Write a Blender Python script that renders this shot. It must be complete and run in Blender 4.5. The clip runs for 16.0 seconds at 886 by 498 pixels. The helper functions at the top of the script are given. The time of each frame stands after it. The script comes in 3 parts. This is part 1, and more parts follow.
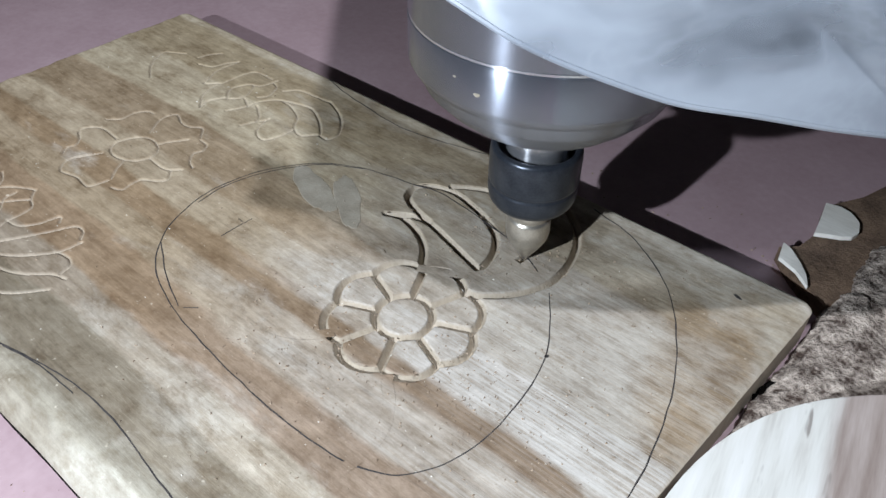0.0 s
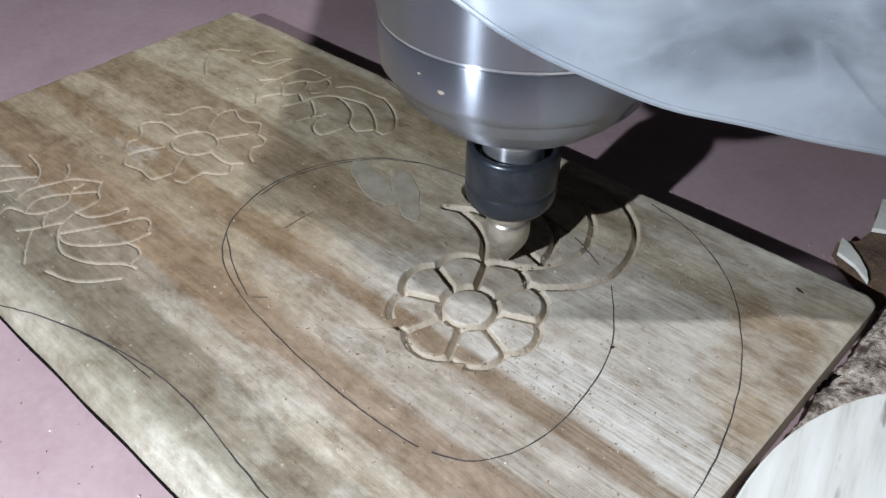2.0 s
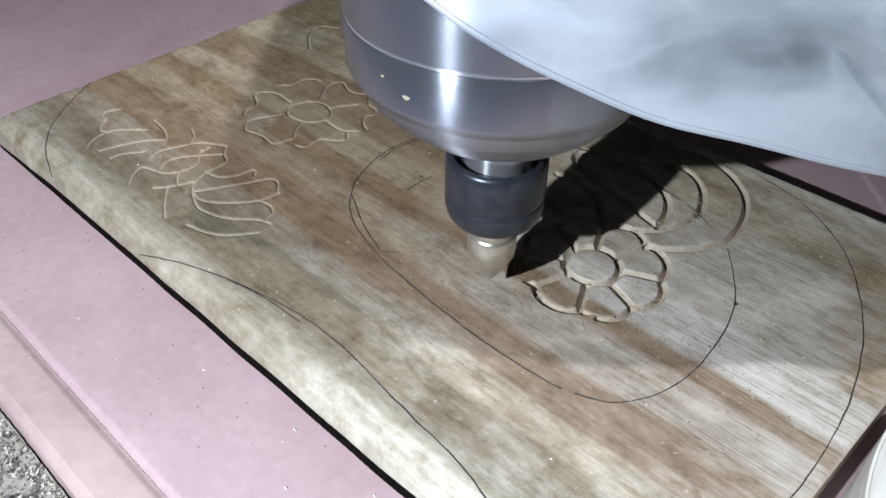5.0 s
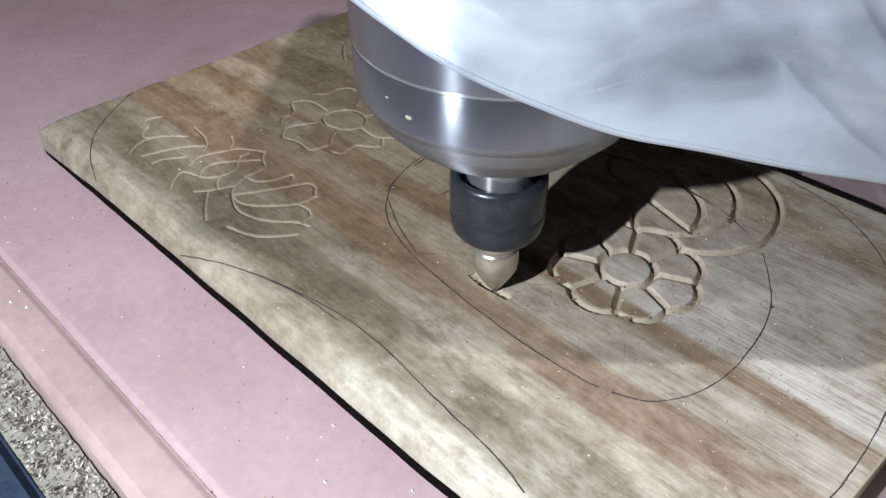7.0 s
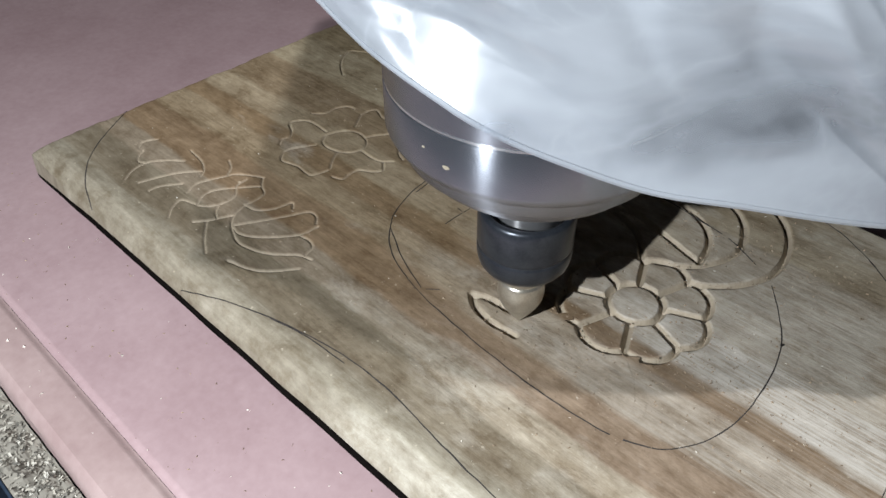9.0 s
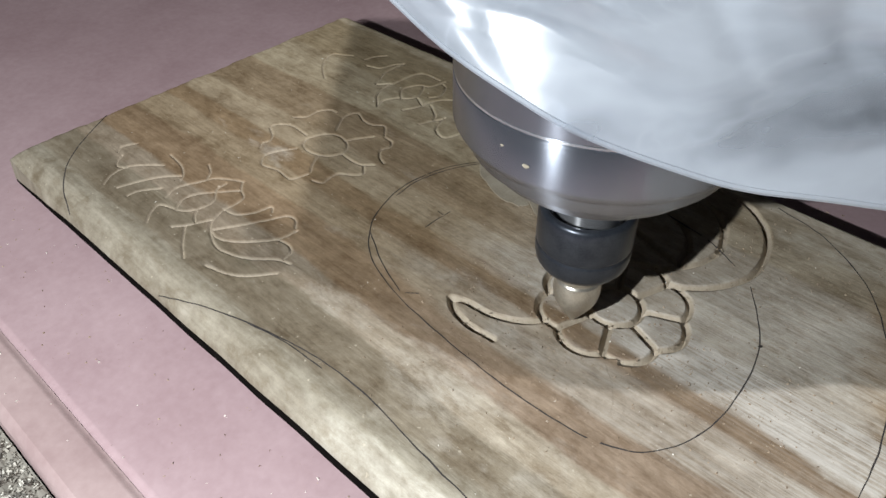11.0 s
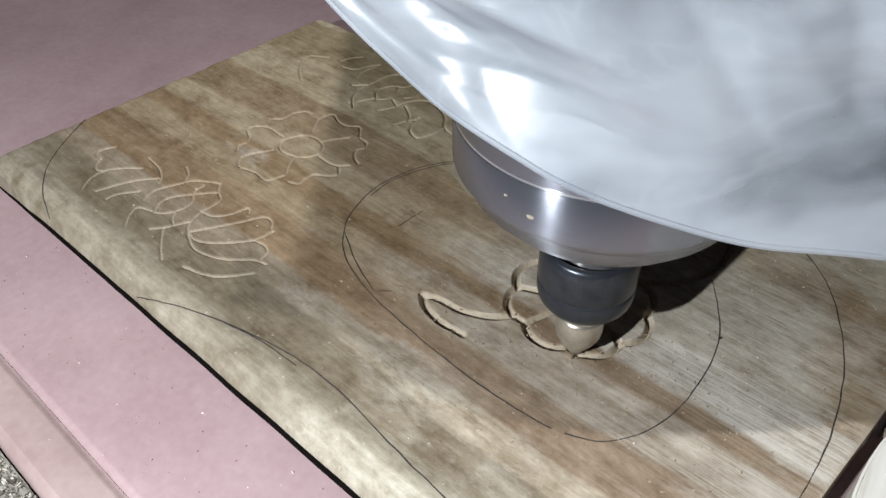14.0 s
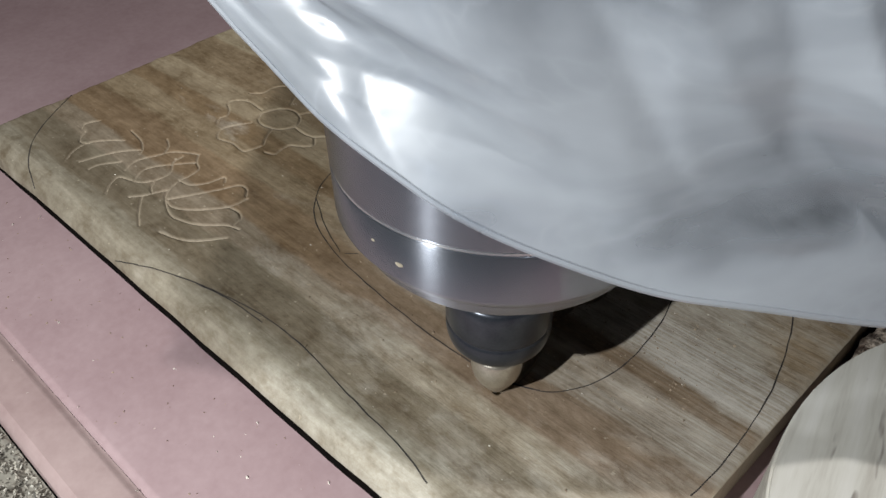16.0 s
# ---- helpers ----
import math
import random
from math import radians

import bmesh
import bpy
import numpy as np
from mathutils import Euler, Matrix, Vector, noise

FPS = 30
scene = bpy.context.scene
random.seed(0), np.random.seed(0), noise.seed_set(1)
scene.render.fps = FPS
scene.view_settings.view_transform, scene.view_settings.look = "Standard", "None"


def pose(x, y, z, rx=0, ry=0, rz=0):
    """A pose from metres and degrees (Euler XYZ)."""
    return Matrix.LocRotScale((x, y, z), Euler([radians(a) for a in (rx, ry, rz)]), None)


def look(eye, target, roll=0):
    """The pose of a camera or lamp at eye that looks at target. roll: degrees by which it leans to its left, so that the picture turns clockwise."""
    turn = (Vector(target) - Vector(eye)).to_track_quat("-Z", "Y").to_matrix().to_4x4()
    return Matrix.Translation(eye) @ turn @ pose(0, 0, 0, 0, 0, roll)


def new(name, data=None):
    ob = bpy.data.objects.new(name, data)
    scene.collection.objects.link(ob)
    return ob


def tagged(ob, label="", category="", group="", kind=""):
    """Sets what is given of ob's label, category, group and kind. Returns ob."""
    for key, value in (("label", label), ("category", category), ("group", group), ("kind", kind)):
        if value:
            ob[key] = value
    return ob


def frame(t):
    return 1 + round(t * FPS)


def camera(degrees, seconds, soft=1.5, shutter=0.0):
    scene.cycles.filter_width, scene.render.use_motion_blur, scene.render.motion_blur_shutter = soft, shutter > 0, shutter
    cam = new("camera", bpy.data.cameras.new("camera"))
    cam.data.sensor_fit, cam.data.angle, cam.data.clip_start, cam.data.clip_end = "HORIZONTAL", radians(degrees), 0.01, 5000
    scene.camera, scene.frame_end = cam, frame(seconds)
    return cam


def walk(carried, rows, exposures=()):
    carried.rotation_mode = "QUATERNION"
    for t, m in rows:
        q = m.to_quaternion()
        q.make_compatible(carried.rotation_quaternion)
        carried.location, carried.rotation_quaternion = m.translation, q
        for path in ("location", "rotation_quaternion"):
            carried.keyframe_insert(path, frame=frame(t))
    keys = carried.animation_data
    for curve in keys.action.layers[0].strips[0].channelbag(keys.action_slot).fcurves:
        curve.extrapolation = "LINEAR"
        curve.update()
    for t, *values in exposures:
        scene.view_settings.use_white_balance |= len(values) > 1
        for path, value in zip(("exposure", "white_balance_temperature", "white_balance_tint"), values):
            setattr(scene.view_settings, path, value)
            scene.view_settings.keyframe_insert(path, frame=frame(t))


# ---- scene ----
cam = camera(60.2, 16.0)
PATH = [
    (0, (0.579, -0.041, 0.286), (-0.371, 1.131, -1.027), 1.3),
    (0.5, (0.581, -0.043, 0.289), (-0.369, 1.13, -1.023), 1.5),
    (1, (0.579, -0.051, 0.289), (-0.388, 1.115, -1.017), 1.3),
    (1.5, (0.571, -0.057, 0.29), (-0.407, 1.092, -1.023), 0.8),
    (2, (0.565, -0.063, 0.285), (-0.422, 1.083, -1.024), 0.5),
    (2.5, (0.56, -0.065, 0.283), (-0.426, 1.08, -1.027), 0.3),
    (3, (0.554, -0.071, 0.279), (-0.434, 1.076, -1.027), 0.3),
    (3.5, (0.556, -0.074, 0.279), (-0.435, 1.073, -1.027), -0.1),
    (4, (0.557, -0.088, 0.28), (-0.44, 1.054, -1.024), -0.1),
    (4.5, (0.55, -0.111, 0.281), (-0.451, 1.037, -1.014), 0.7),
    (5, (0.541, -0.124, 0.28), (-0.483, 0.989, -1.029), 0.4),
    (5.2, (0.54, -0.133, 0.276), (-0.522, 0.967, -1.014), -0.1),
    (7.3, (0.543, -0.137, 0.276), (-0.546, 0.961, -0.993), -0.6),
    (7.5, (0.533, -0.137, 0.283), (-0.53, 0.952, -1.015), -0.6),
    (8, (0.518, -0.131, 0.297), (-0.541, 0.935, -1.023), -1.0),
    (8.5, (0.516, -0.129, 0.298), (-0.545, 0.955, -1.005), -0.7),
    (9, (0.52, -0.124, 0.295), (-0.53, 0.964, -1.014), -0.5),
    (9.5, (0.522, -0.118, 0.294), (-0.522, 0.973, -1.017), -0.4),
    (12, (0.527, -0.117, 0.297), (-0.505, 0.995, -1.006), -0.3),
    (12.5, (0.531, -0.113, 0.302), (-0.488, 1.0, -1.011), -0.1),
    (13, (0.54, -0.11, 0.302), (-0.501, 0.99, -1.004), -1.1),
    (13.5, (0.538, -0.118, 0.303), (-0.476, 1.011, -0.999), 0.1),
    (14, (0.538, -0.116, 0.304), (-0.476, 0.999, -1.011), -0.5),
    (14.5, (0.542, -0.118, 0.306), (-0.472, 0.998, -1.008), -0.5),
    (15, (0.558, -0.122, 0.3), (-0.457, 0.997, -1.011), -0.5),
    (15.5, (0.572, -0.113, 0.307), (-0.438, 0.984, -1.026), -1.1),
    (16, (0.573, -0.113, 0.301), (-0.455, 0.968, -1.031), -1.5),
]
walk(cam, [(t, look(e, g, r)) for t, e, g, r in PATH],
     [(0, 0.32, 5750, 10), (1.5, 0.18, 5850, 10), (3.5, 0.28, 5800, 10), (5, 0.25, 5850, 10), (7.5, 0.2, 6100, 10), (8, 0.2, 6100, 10), (9, -0.02, 6350, 10), (9.6, 0.0, 6400, 10), (12.5, 0.05, 6350, 10), (14.5, 0.07, 6450, 10), (15.2, -0.1, 6600, 10), (16, -0.45, 6650, 10)])

# ---- world and lights ----
world = bpy.data.worlds.new("world")
scene.world = world
world.use_nodes = True
world.node_tree.nodes["Background"].inputs[0].default_value = (0.75, 0.8, 1.0, 1)
world.node_tree.nodes["Background"].inputs[1].default_value = 0.015

work_lamp = bpy.data.lights.new("work_lamp", "POINT")
work_lamp.energy, work_lamp.shadow_soft_size, work_lamp.color = 26.5, 0.007, (0.92, 0.965, 1.0)
new("work_lamp", work_lamp).matrix_world = pose(0.405, -0.440, 0.385)

ceiling_bulb = bpy.data.lights.new("ceiling_bulb", "AREA")
ceiling_bulb.shape, ceiling_bulb.size = "DISK", 0.05
ceiling_bulb.energy, ceiling_bulb.color = 16.0, (0.97, 0.98, 1.0)
new("ceiling_bulb", ceiling_bulb).matrix_world = look((0.89, -0.11, 1.6), (0.38, 0.13, 0.0))


# ---- materials ----
def material(name):
    m = bpy.data.materials.new(name)
    m.use_nodes = True
    return m, m.node_tree.nodes, m.node_tree.links, m.node_tree.nodes["Principled BSDF"]


def value(nodes, links, op, a, b):
    n = nodes.new("ShaderNodeMath")
    n.operation = op
    for k, v in ((0, a), (1, b)):
        if isinstance(v, (int, float)):
            n.inputs[k].default_value = v
        else:
            links.new(v, n.inputs[k])
    return n.outputs[0]


def ramp(nodes, links, fac, stops):
    n = nodes.new("ShaderNodeValToRGB")
    el = n.color_ramp.elements
    while len(el) < len(stops):
        el.new(0.5)
    for e, (p, c) in zip(el, stops):
        e.position = p
        e.color = (*c, 1) if len(c) == 3 else c
    links.new(fac, n.inputs[0])
    return n.outputs[0]


def mix(nodes, links, kind, fac, a, b):
    n = nodes.new("ShaderNodeMix")
    n.data_type, n.blend_type = "RGBA", kind
    for sock, v in ((n.inputs[0], fac), (n.inputs[6], a), (n.inputs[7], b)):
        if isinstance(v, (int, float)):
            sock.default_value = v
        elif isinstance(v, tuple):
            sock.default_value = (*v, 1)
        else:
            links.new(v, sock)
    return n.outputs[2]


def spots(nodes, links, coords, scale, detail=4.0, rough=0.55, stretch=(1, 1, 1), shift=(0, 0, 0), distort=0.0):
    mp = nodes.new("ShaderNodeMapping")
    mp.inputs["Scale"].default_value, mp.inputs["Location"].default_value = stretch, shift
    links.new(coords, mp.inputs["Vector"])
    n = nodes.new("ShaderNodeTexNoise")
    n.inputs["Scale"].default_value, n.inputs["Detail"].default_value = scale, detail
    n.inputs["Roughness"].default_value, n.inputs["Distortion"].default_value = rough, distort
    links.new(mp.outputs[0], n.inputs["Vector"])
    return n.outputs[0]


def bump(nodes, links, bsdf, height, strength, distance):
    b = nodes.new("ShaderNodeBump")
    b.inputs["Strength"].default_value, b.inputs["Distance"].default_value = strength, distance
    links.new(height, b.inputs["Height"])
    links.new(b.outputs[0], bsdf.inputs["Normal"])


def steps(bands, width=0.31, soft=0.0014):
    """Stops of a ramp that changes tone from strip to strip."""
    stops = []
    for k, (y, c) in enumerate(bands):
        if k:
            stops.append(((y - soft) / width, bands[k - 1][1]))
        stops.append(((y + soft) / width if k else 0.0, c))
    return stops


# glued strips across the board: where each begins, and its tone, at the two ends
STRIP_EAST = [(0, (0.42, 0.39, 0.32)), (0.012, (0.301, 0.272, 0.210)), (0.024, (0.237, 0.199, 0.143)), (0.048, (0.371, 0.317, 0.240)), (0.066, (0.269, 0.201, 0.141)), (0.095, (0.360, 0.308, 0.244)), (0.122, (0.243, 0.178, 0.118)),
              (0.135, (0.448, 0.407, 0.349)), (0.166, (0.360, 0.313, 0.249)), (0.208, (0.390, 0.341, 0.272)), (0.25, (0.350, 0.295, 0.212)), (0.299, (0.458, 0.403, 0.317))]
STRIP_WEST = [(0, (0.277, 0.246, 0.189)), (0.010, (0.238, 0.210, 0.158)), (0.022, (0.182, 0.151, 0.106)), (0.05, (0.252, 0.204, 0.147)), (0.068, (0.243, 0.171, 0.104)), (0.098, (0.296, 0.228, 0.146)), (0.122, (0.243, 0.171, 0.100)),
              (0.14, (0.353, 0.282, 0.189)), (0.166, (0.286, 0.215, 0.135)), (0.205, (0.392, 0.325, 0.220)), (0.25, (0.316, 0.251, 0.157)), (0.299, (0.429, 0.361, 0.255))]


def board_wood():
    """Weathered board of glued strips along x, fresh wood where it is cut."""
    m, nodes, links, bsdf = material("weathered_wood")
    geo = nodes.new("ShaderNodeNewGeometry")
    sep = nodes.new("ShaderNodeSeparateXYZ")
    links.new(geo.outputs["Position"], sep.inputs[0])
    flat = nodes.new("ShaderNodeCombineXYZ")
    links.new(sep.outputs[0], flat.inputs[0])
    links.new(sep.outputs[1], flat.inputs[1])
    pos, px, py = flat.outputs[0], sep.outputs[0], sep.outputs[1]

    def calc(op, a, b):
        return value(nodes, links, op, a, b)

    def fade(fac, *stops):
        return ramp(nodes, links, fac, [(p, (v, v, v)) for p, v in stops])

    wob = spots(nodes, links, pos, 9.0, 5.0, 0.6, (0.6, 2.0, 1))
    yy = calc("DIVIDE", calc("ADD", py, calc("MULTIPLY", calc("SUBTRACT", wob, 0.5), 0.028)), 0.31)
    cloud = spots(nodes, links, pos, 16.0, 6.0, 0.62, (0.55, 1.1, 1), (1.3, 5, 0), 0.4)
    way = fade(calc("ADD", px, calc("MULTIPLY", calc("SUBTRACT", cloud, 0.5), 0.25)), (0.26, 0.0), (0.39, 1.0))
    col = mix(nodes, links, "MIX", way, ramp(nodes, links, yy, steps(STRIP_WEST)), ramp(nodes, links, yy, steps(STRIP_EAST)))
    # a brown stain near the far corner
    gone = calc("ADD", calc("POWER", calc("DIVIDE", calc("ABSOLUTE", calc("SUBTRACT", px, 0.522), 0), 0.030), 2), calc("POWER", calc("DIVIDE", calc("ABSOLUTE", calc("SUBTRACT", py, 0.225), 0), 0.062), 2))
    gone = calc("ADD", gone, calc("MULTIPLY", calc("SUBTRACT", cloud, 0.5), 3.0))
    col = mix(nodes, links, "MIX", fade(gone, (0.45, 0.8), (1.0, 0.0)), col, (0.27, 0.195, 0.115))
    # blotches in two sizes
    stain = spots(nodes, links, pos, 46.0, 9.0, 0.76, (0.6, 1.0, 1), (3, 1, 0), 0.2)
    col = mix(nodes, links, "MULTIPLY", 0.85, col, ramp(nodes, links, stain, [(0.36, (0.58, 0.52, 0.45)), (0.46, (0.88, 0.86, 0.83)), (0.55, (1.06, 1.06, 1.06)), (0.68, (1.30, 1.33, 1.36))]))
    mottle = spots(nodes, links, pos, 130.0, 7.0, 0.78, (0.5, 1.0, 1), (9, 4, 0), 0.2)
    col = mix(nodes, links, "MULTIPLY", 0.7, col, ramp(nodes, links, mottle, [(0.36, (0.72, 0.67, 0.60)), (0.5, (0.98, 0.98, 0.98)), (0.64, (1.22, 1.23, 1.24))]))
    ash = fade(calc("ADD", cloud, calc("MULTIPLY", calc("SUBTRACT", px, 0.34), 0.35)), (0.53, 0.0), (0.60, 0.38))
    col = mix(nodes, links, "MIX", calc("MULTIPLY", ash, fade(mottle, (0.40, 0.25), (0.58, 1.0))), col, (0.53, 0.495, 0.425))
    # grain: soft streaks, fine fibre and pale parallel lines in the whitish strip
    streak = spots(nodes, links, pos, 60.0, 5.0, 0.6, (0.05, 1.0, 1), distort=0.25)
    col = mix(nodes, links, "MULTIPLY", 0.45, col, ramp(nodes, links, streak, [(0.32, (0.66, 0.62, 0.57)), (0.52, (0.97, 0.96, 0.95)), (0.68, (1.18, 1.18, 1.16))]))
    fine = spots(nodes, links, pos, 420.0, 3.0, 0.7, (0.06, 1.0, 1))
    col = mix(nodes, links, "MULTIPLY", 0.35, col, ramp(nodes, links, fine, [(0.3, (0.55, 0.52, 0.48)), (0.6, (1.12, 1.12, 1.12))]))
    lines = spots(nodes, links, pos, 820.0, 2.0, 0.5, (0.010, 1.0, 1), (2, 8, 0))
    strip = fade(yy, (0.29, 0.0), (0.315, 0.45), (0.385, 0.5), (0.40, 0.15), (0.43, 0.2), (0.445, 0.8), (0.53, 0.8), (0.55, 0.25), (0.7, 0.3), (0.8, 0.1))
    strip = calc("MULTIPLY", strip, fade(calc("ADD", px, calc("MULTIPLY", calc("SUBTRACT", cloud, 0.5), 0.3)), (0.35, 0.0), (0.45, 0.5)))
    col = mix(nodes, links, "MIX", calc("MULTIPLY", strip, fade(lines, (0.46, 0.0), (0.56, 1.0))), col, (0.58, 0.555, 0.50))
    col = mix(nodes, links, "MULTIPLY", calc("MULTIPLY", strip, fade(lines, (0.36, 0.5), (0.46, 0.0))), col, (0.66, 0.61, 0.54))
    speck = spots(nodes, links, pos, 300.0, 2.0, 0.5, (1, 1, 1), (7, 2, 0))
    col = mix(nodes, links, "MIX", fade(speck, (0.70, 0.0), (0.76, 0.45)), col, (0.60, 0.53, 0.41))
    fresh = mix(nodes, links, "MIX", spots(nodes, links, pos, 500.0, 3.0), (0.29, 0.235, 0.165), (0.47, 0.40, 0.305))
    cut = fade(calc("MULTIPLY", sep.outputs[2], -1000.0), (0.15, 0.0), (0.6, 0.32), (1.0, 0.46), (2.2, 1.0))
    inside = calc("MULTIPLY", cut, calc("GREATER_THAN", py, 0.0195))
    links.new(mix(nodes, links, "MIX", inside, col, fresh), bsdf.inputs["Base Color"])
    bsdf.inputs["Roughness"].default_value = 0.62
    bsdf.inputs["Specular IOR Level"].default_value = 0.3
    rel = calc("ADD", calc("ADD", calc("MULTIPLY", fine, 0.5), calc("MULTIPLY", streak, 0.5)), calc("MULTIPLY", mottle, 0.5))
    bump(nodes, links, bsdf, rel, 0.45, 0.0012)
    return m


def plain(name, dark, light, scale, rough=0.6, metal=0.0, relief=0.2, depth=0.001, stretch=(1, 1, 1), fine=None, low=0.35, high=0.65, spec=0.4):
    """Two colours mixed by coarse and fine noise, with relief."""
    m, nodes, links, bsdf = material(name)
    tc = nodes.new("ShaderNodeTexCoord").outputs["Object"]
    a = spots(nodes, links, tc, scale, 5.0, 0.6, stretch)
    b = spots(nodes, links, tc, fine or scale * 9, 3.0, 0.6, stretch, (4, 2, 1))
    both = value(nodes, links, "ADD", value(nodes, links, "MULTIPLY", a, 0.65), value(nodes, links, "MULTIPLY", b, 0.35))
    links.new(ramp(nodes, links, both, [(low, dark), (high, light)]), bsdf.inputs["Base Color"])
    bsdf.inputs["Roughness"].default_value, bsdf.inputs["Metallic"].default_value = rough, metal
    bsdf.inputs["Specular IOR Level"].default_value = spec
    if relief:
        bump(nodes, links, bsdf, both, relief, depth)
    return m


def turned_steel(name, dark, light, rough):
    """Lathe-turned metal: fine rings round z, faint smears."""
    m, nodes, links, bsdf = material(name)
    tc = nodes.new("ShaderNodeTexCoord").outputs["Object"]
    rings = spots(nodes, links, tc, 300.0, 2.0, 0.5, (0.004, 0.004, 8.0))
    smear = spots(nodes, links, tc, 28.0, 5.0, 0.65)
    links.new(mix(nodes, links, "MIX", smear, dark, light), bsdf.inputs["Base Color"])
    r = value(nodes, links, "ADD", value(nodes, links, "MULTIPLY", smear, 0.10), rough - 0.05)
    links.new(r, bsdf.inputs["Roughness"])
    bsdf.inputs["Metallic"].default_value = 0.9
    tan = nodes.new("ShaderNodeTangent")
    tan.direction_type, tan.axis = "RADIAL", "Z"
    links.new(tan.outputs[0], bsdf.inputs["Tangent"])
    bsdf.inputs["Anisotropic"].default_value = 1.0
    bsdf.inputs["Anisotropic Rotation"].default_value = 0.25
    bump(nodes, links, bsdf, rings, 0.28, 0.0003)
    return m


def film_plastic():
    """Hazy polythene: part clear, part milky, glossy."""
    m, nodes, links, bsdf = material("polythene_film")
    tc = nodes.new("ShaderNodeTexCoord").outputs["Object"]
    haze = spots(nodes, links, tc, 8.0, 3.0, 0.5, (1, 1, 2.2), (0.4, 0, 0), 0.7)
    slant = spots(nodes, links, tc, 13.0, 4.0, 0.55, (1, 1, 2.0), (2.2, 1, 0), 0.5)
    crease = value(nodes, links, "ABSOLUTE", value(nodes, links, "SUBTRACT", slant, 0.5), 0)
    whitened = ramp(nodes, links, crease, [(0.0, (0.72, 0.72, 0.72)), (0.03, (0.85, 0.85, 0.85)), (0.10, (1, 1, 1))])
    bsdf.inputs["Base Color"].default_value = (0.385, 0.41, 0.44, 1)
    bsdf.inputs["Roughness"].default_value = 0.30
    bsdf.inputs["Specular IOR Level"].default_value = 0.6
    bsdf.inputs["Coat Weight"].default_value, bsdf.inputs["Coat Roughness"].default_value = 0.7, 0.11
    wr = spots(nodes, links, tc, 20.0, 3.0, 0.5, (1, 1, 1.6), distort=0.3)
    bump(nodes, links, bsdf, wr, 0.30, 0.003)
    through_light = nodes.new("ShaderNodeBsdfTranslucent")
    through_light.inputs[0].default_value = (0.42, 0.46, 0.52, 1)
    clear = nodes.new("ShaderNodeBsdfTransparent")
    clear.inputs[0].default_value = (0.9, 0.93, 0.96, 1)
    milky, all_in = nodes.new("ShaderNodeMixShader"), nodes.new("ShaderNodeMixShader")
    milky.inputs[0].default_value = 0.15
    links.new(bsdf.outputs[0], milky.inputs[1])
    links.new(through_light.outputs[0], milky.inputs[2])
    clarity = ramp(nodes, links, haze, [(0.36, (0.80, 0.80, 0.80)), (0.47, (0.52, 0.52, 0.52)), (0.60, (0.20, 0.20, 0.20))])
    links.new(value(nodes, links, "MULTIPLY", clarity, whitened), all_in.inputs[0])
    links.new(milky.outputs[0], all_in.inputs[1])
    links.new(clear.outputs[0], all_in.inputs[2])
    links.new(all_in.outputs[0], nodes["Material Output"].inputs[0])
    return m


def slice_wood():
    """Pale sapwood with a brown heartwood stripe, dark flecks along the grain."""
    m, nodes, links, bsdf = material("sawn_slice")
    tc = nodes.new("ShaderNodeTexCoord").outputs["Object"]
    sep = nodes.new("ShaderNodeSeparateXYZ")
    links.new(tc, sep.inputs[0])
    wob = spots(nodes, links, tc, 18.0, 4.0, 0.6, (1, 0.4, 1))
    x = value(nodes, links, "ADD", sep.outputs[0], value(nodes, links, "MULTIPLY", value(nodes, links, "SUBTRACT", wob, 0.5), 0.010))
    stripe = ramp(nodes, links, value(nodes, links, "MULTIPLY", value(nodes, links, "ADD", x, 0.15), 3.33), [(0.19, (0, 0, 0)), (0.21, (1, 1, 1)), (0.72, (1, 1, 1)), (0.76, (0, 0, 0))])
    grain = spots(nodes, links, tc, 90.0, 5.0, 0.65, (1.2, 0.10, 1))
    pale = ramp(nodes, links, grain, [(0.3, (0.40, 0.37, 0.32)), (0.5, (0.56, 0.54, 0.48)), (0.7, (0.64, 0.62, 0.57))])
    brown = ramp(nodes, links, grain, [(0.3, (0.20, 0.15, 0.12)), (0.6, (0.36, 0.30, 0.26))])
    fleck = ramp(nodes, links, spots(nodes, links, tc, 130.0, 2.0, 0.5, (1.3, 0.22, 1), (5, 3, 1)), [(0.68, (0, 0, 0)), (0.74, (0.75, 0.75, 0.75))])
    col = mix(nodes, links, "MIX", stripe, pale, brown)
    links.new(mix(nodes, links, "MIX", fleck, col, (0.16, 0.13, 0.11)), bsdf.inputs["Base Color"])
    bsdf.inputs["Roughness"].default_value = 0.7
    bump(nodes, links, bsdf, grain, 0.3, 0.001)
    return m


def shavings():
    """Loose shavings, each of its own tone."""
    m, nodes, links, bsdf = material("wood_shavings")
    own = nodes.new("ShaderNodeNewGeometry").outputs["Random Per Island"]
    links.new(ramp(nodes, links, own, [(0.0, (0.07, 0.066, 0.056)), (0.3, (0.19, 0.175, 0.145)), (0.75, (0.36, 0.335, 0.28)), (1.0, (0.50, 0.48, 0.42))]), bsdf.inputs["Base Color"])
    bsdf.inputs["Roughness"].default_value = 0.85
    return m


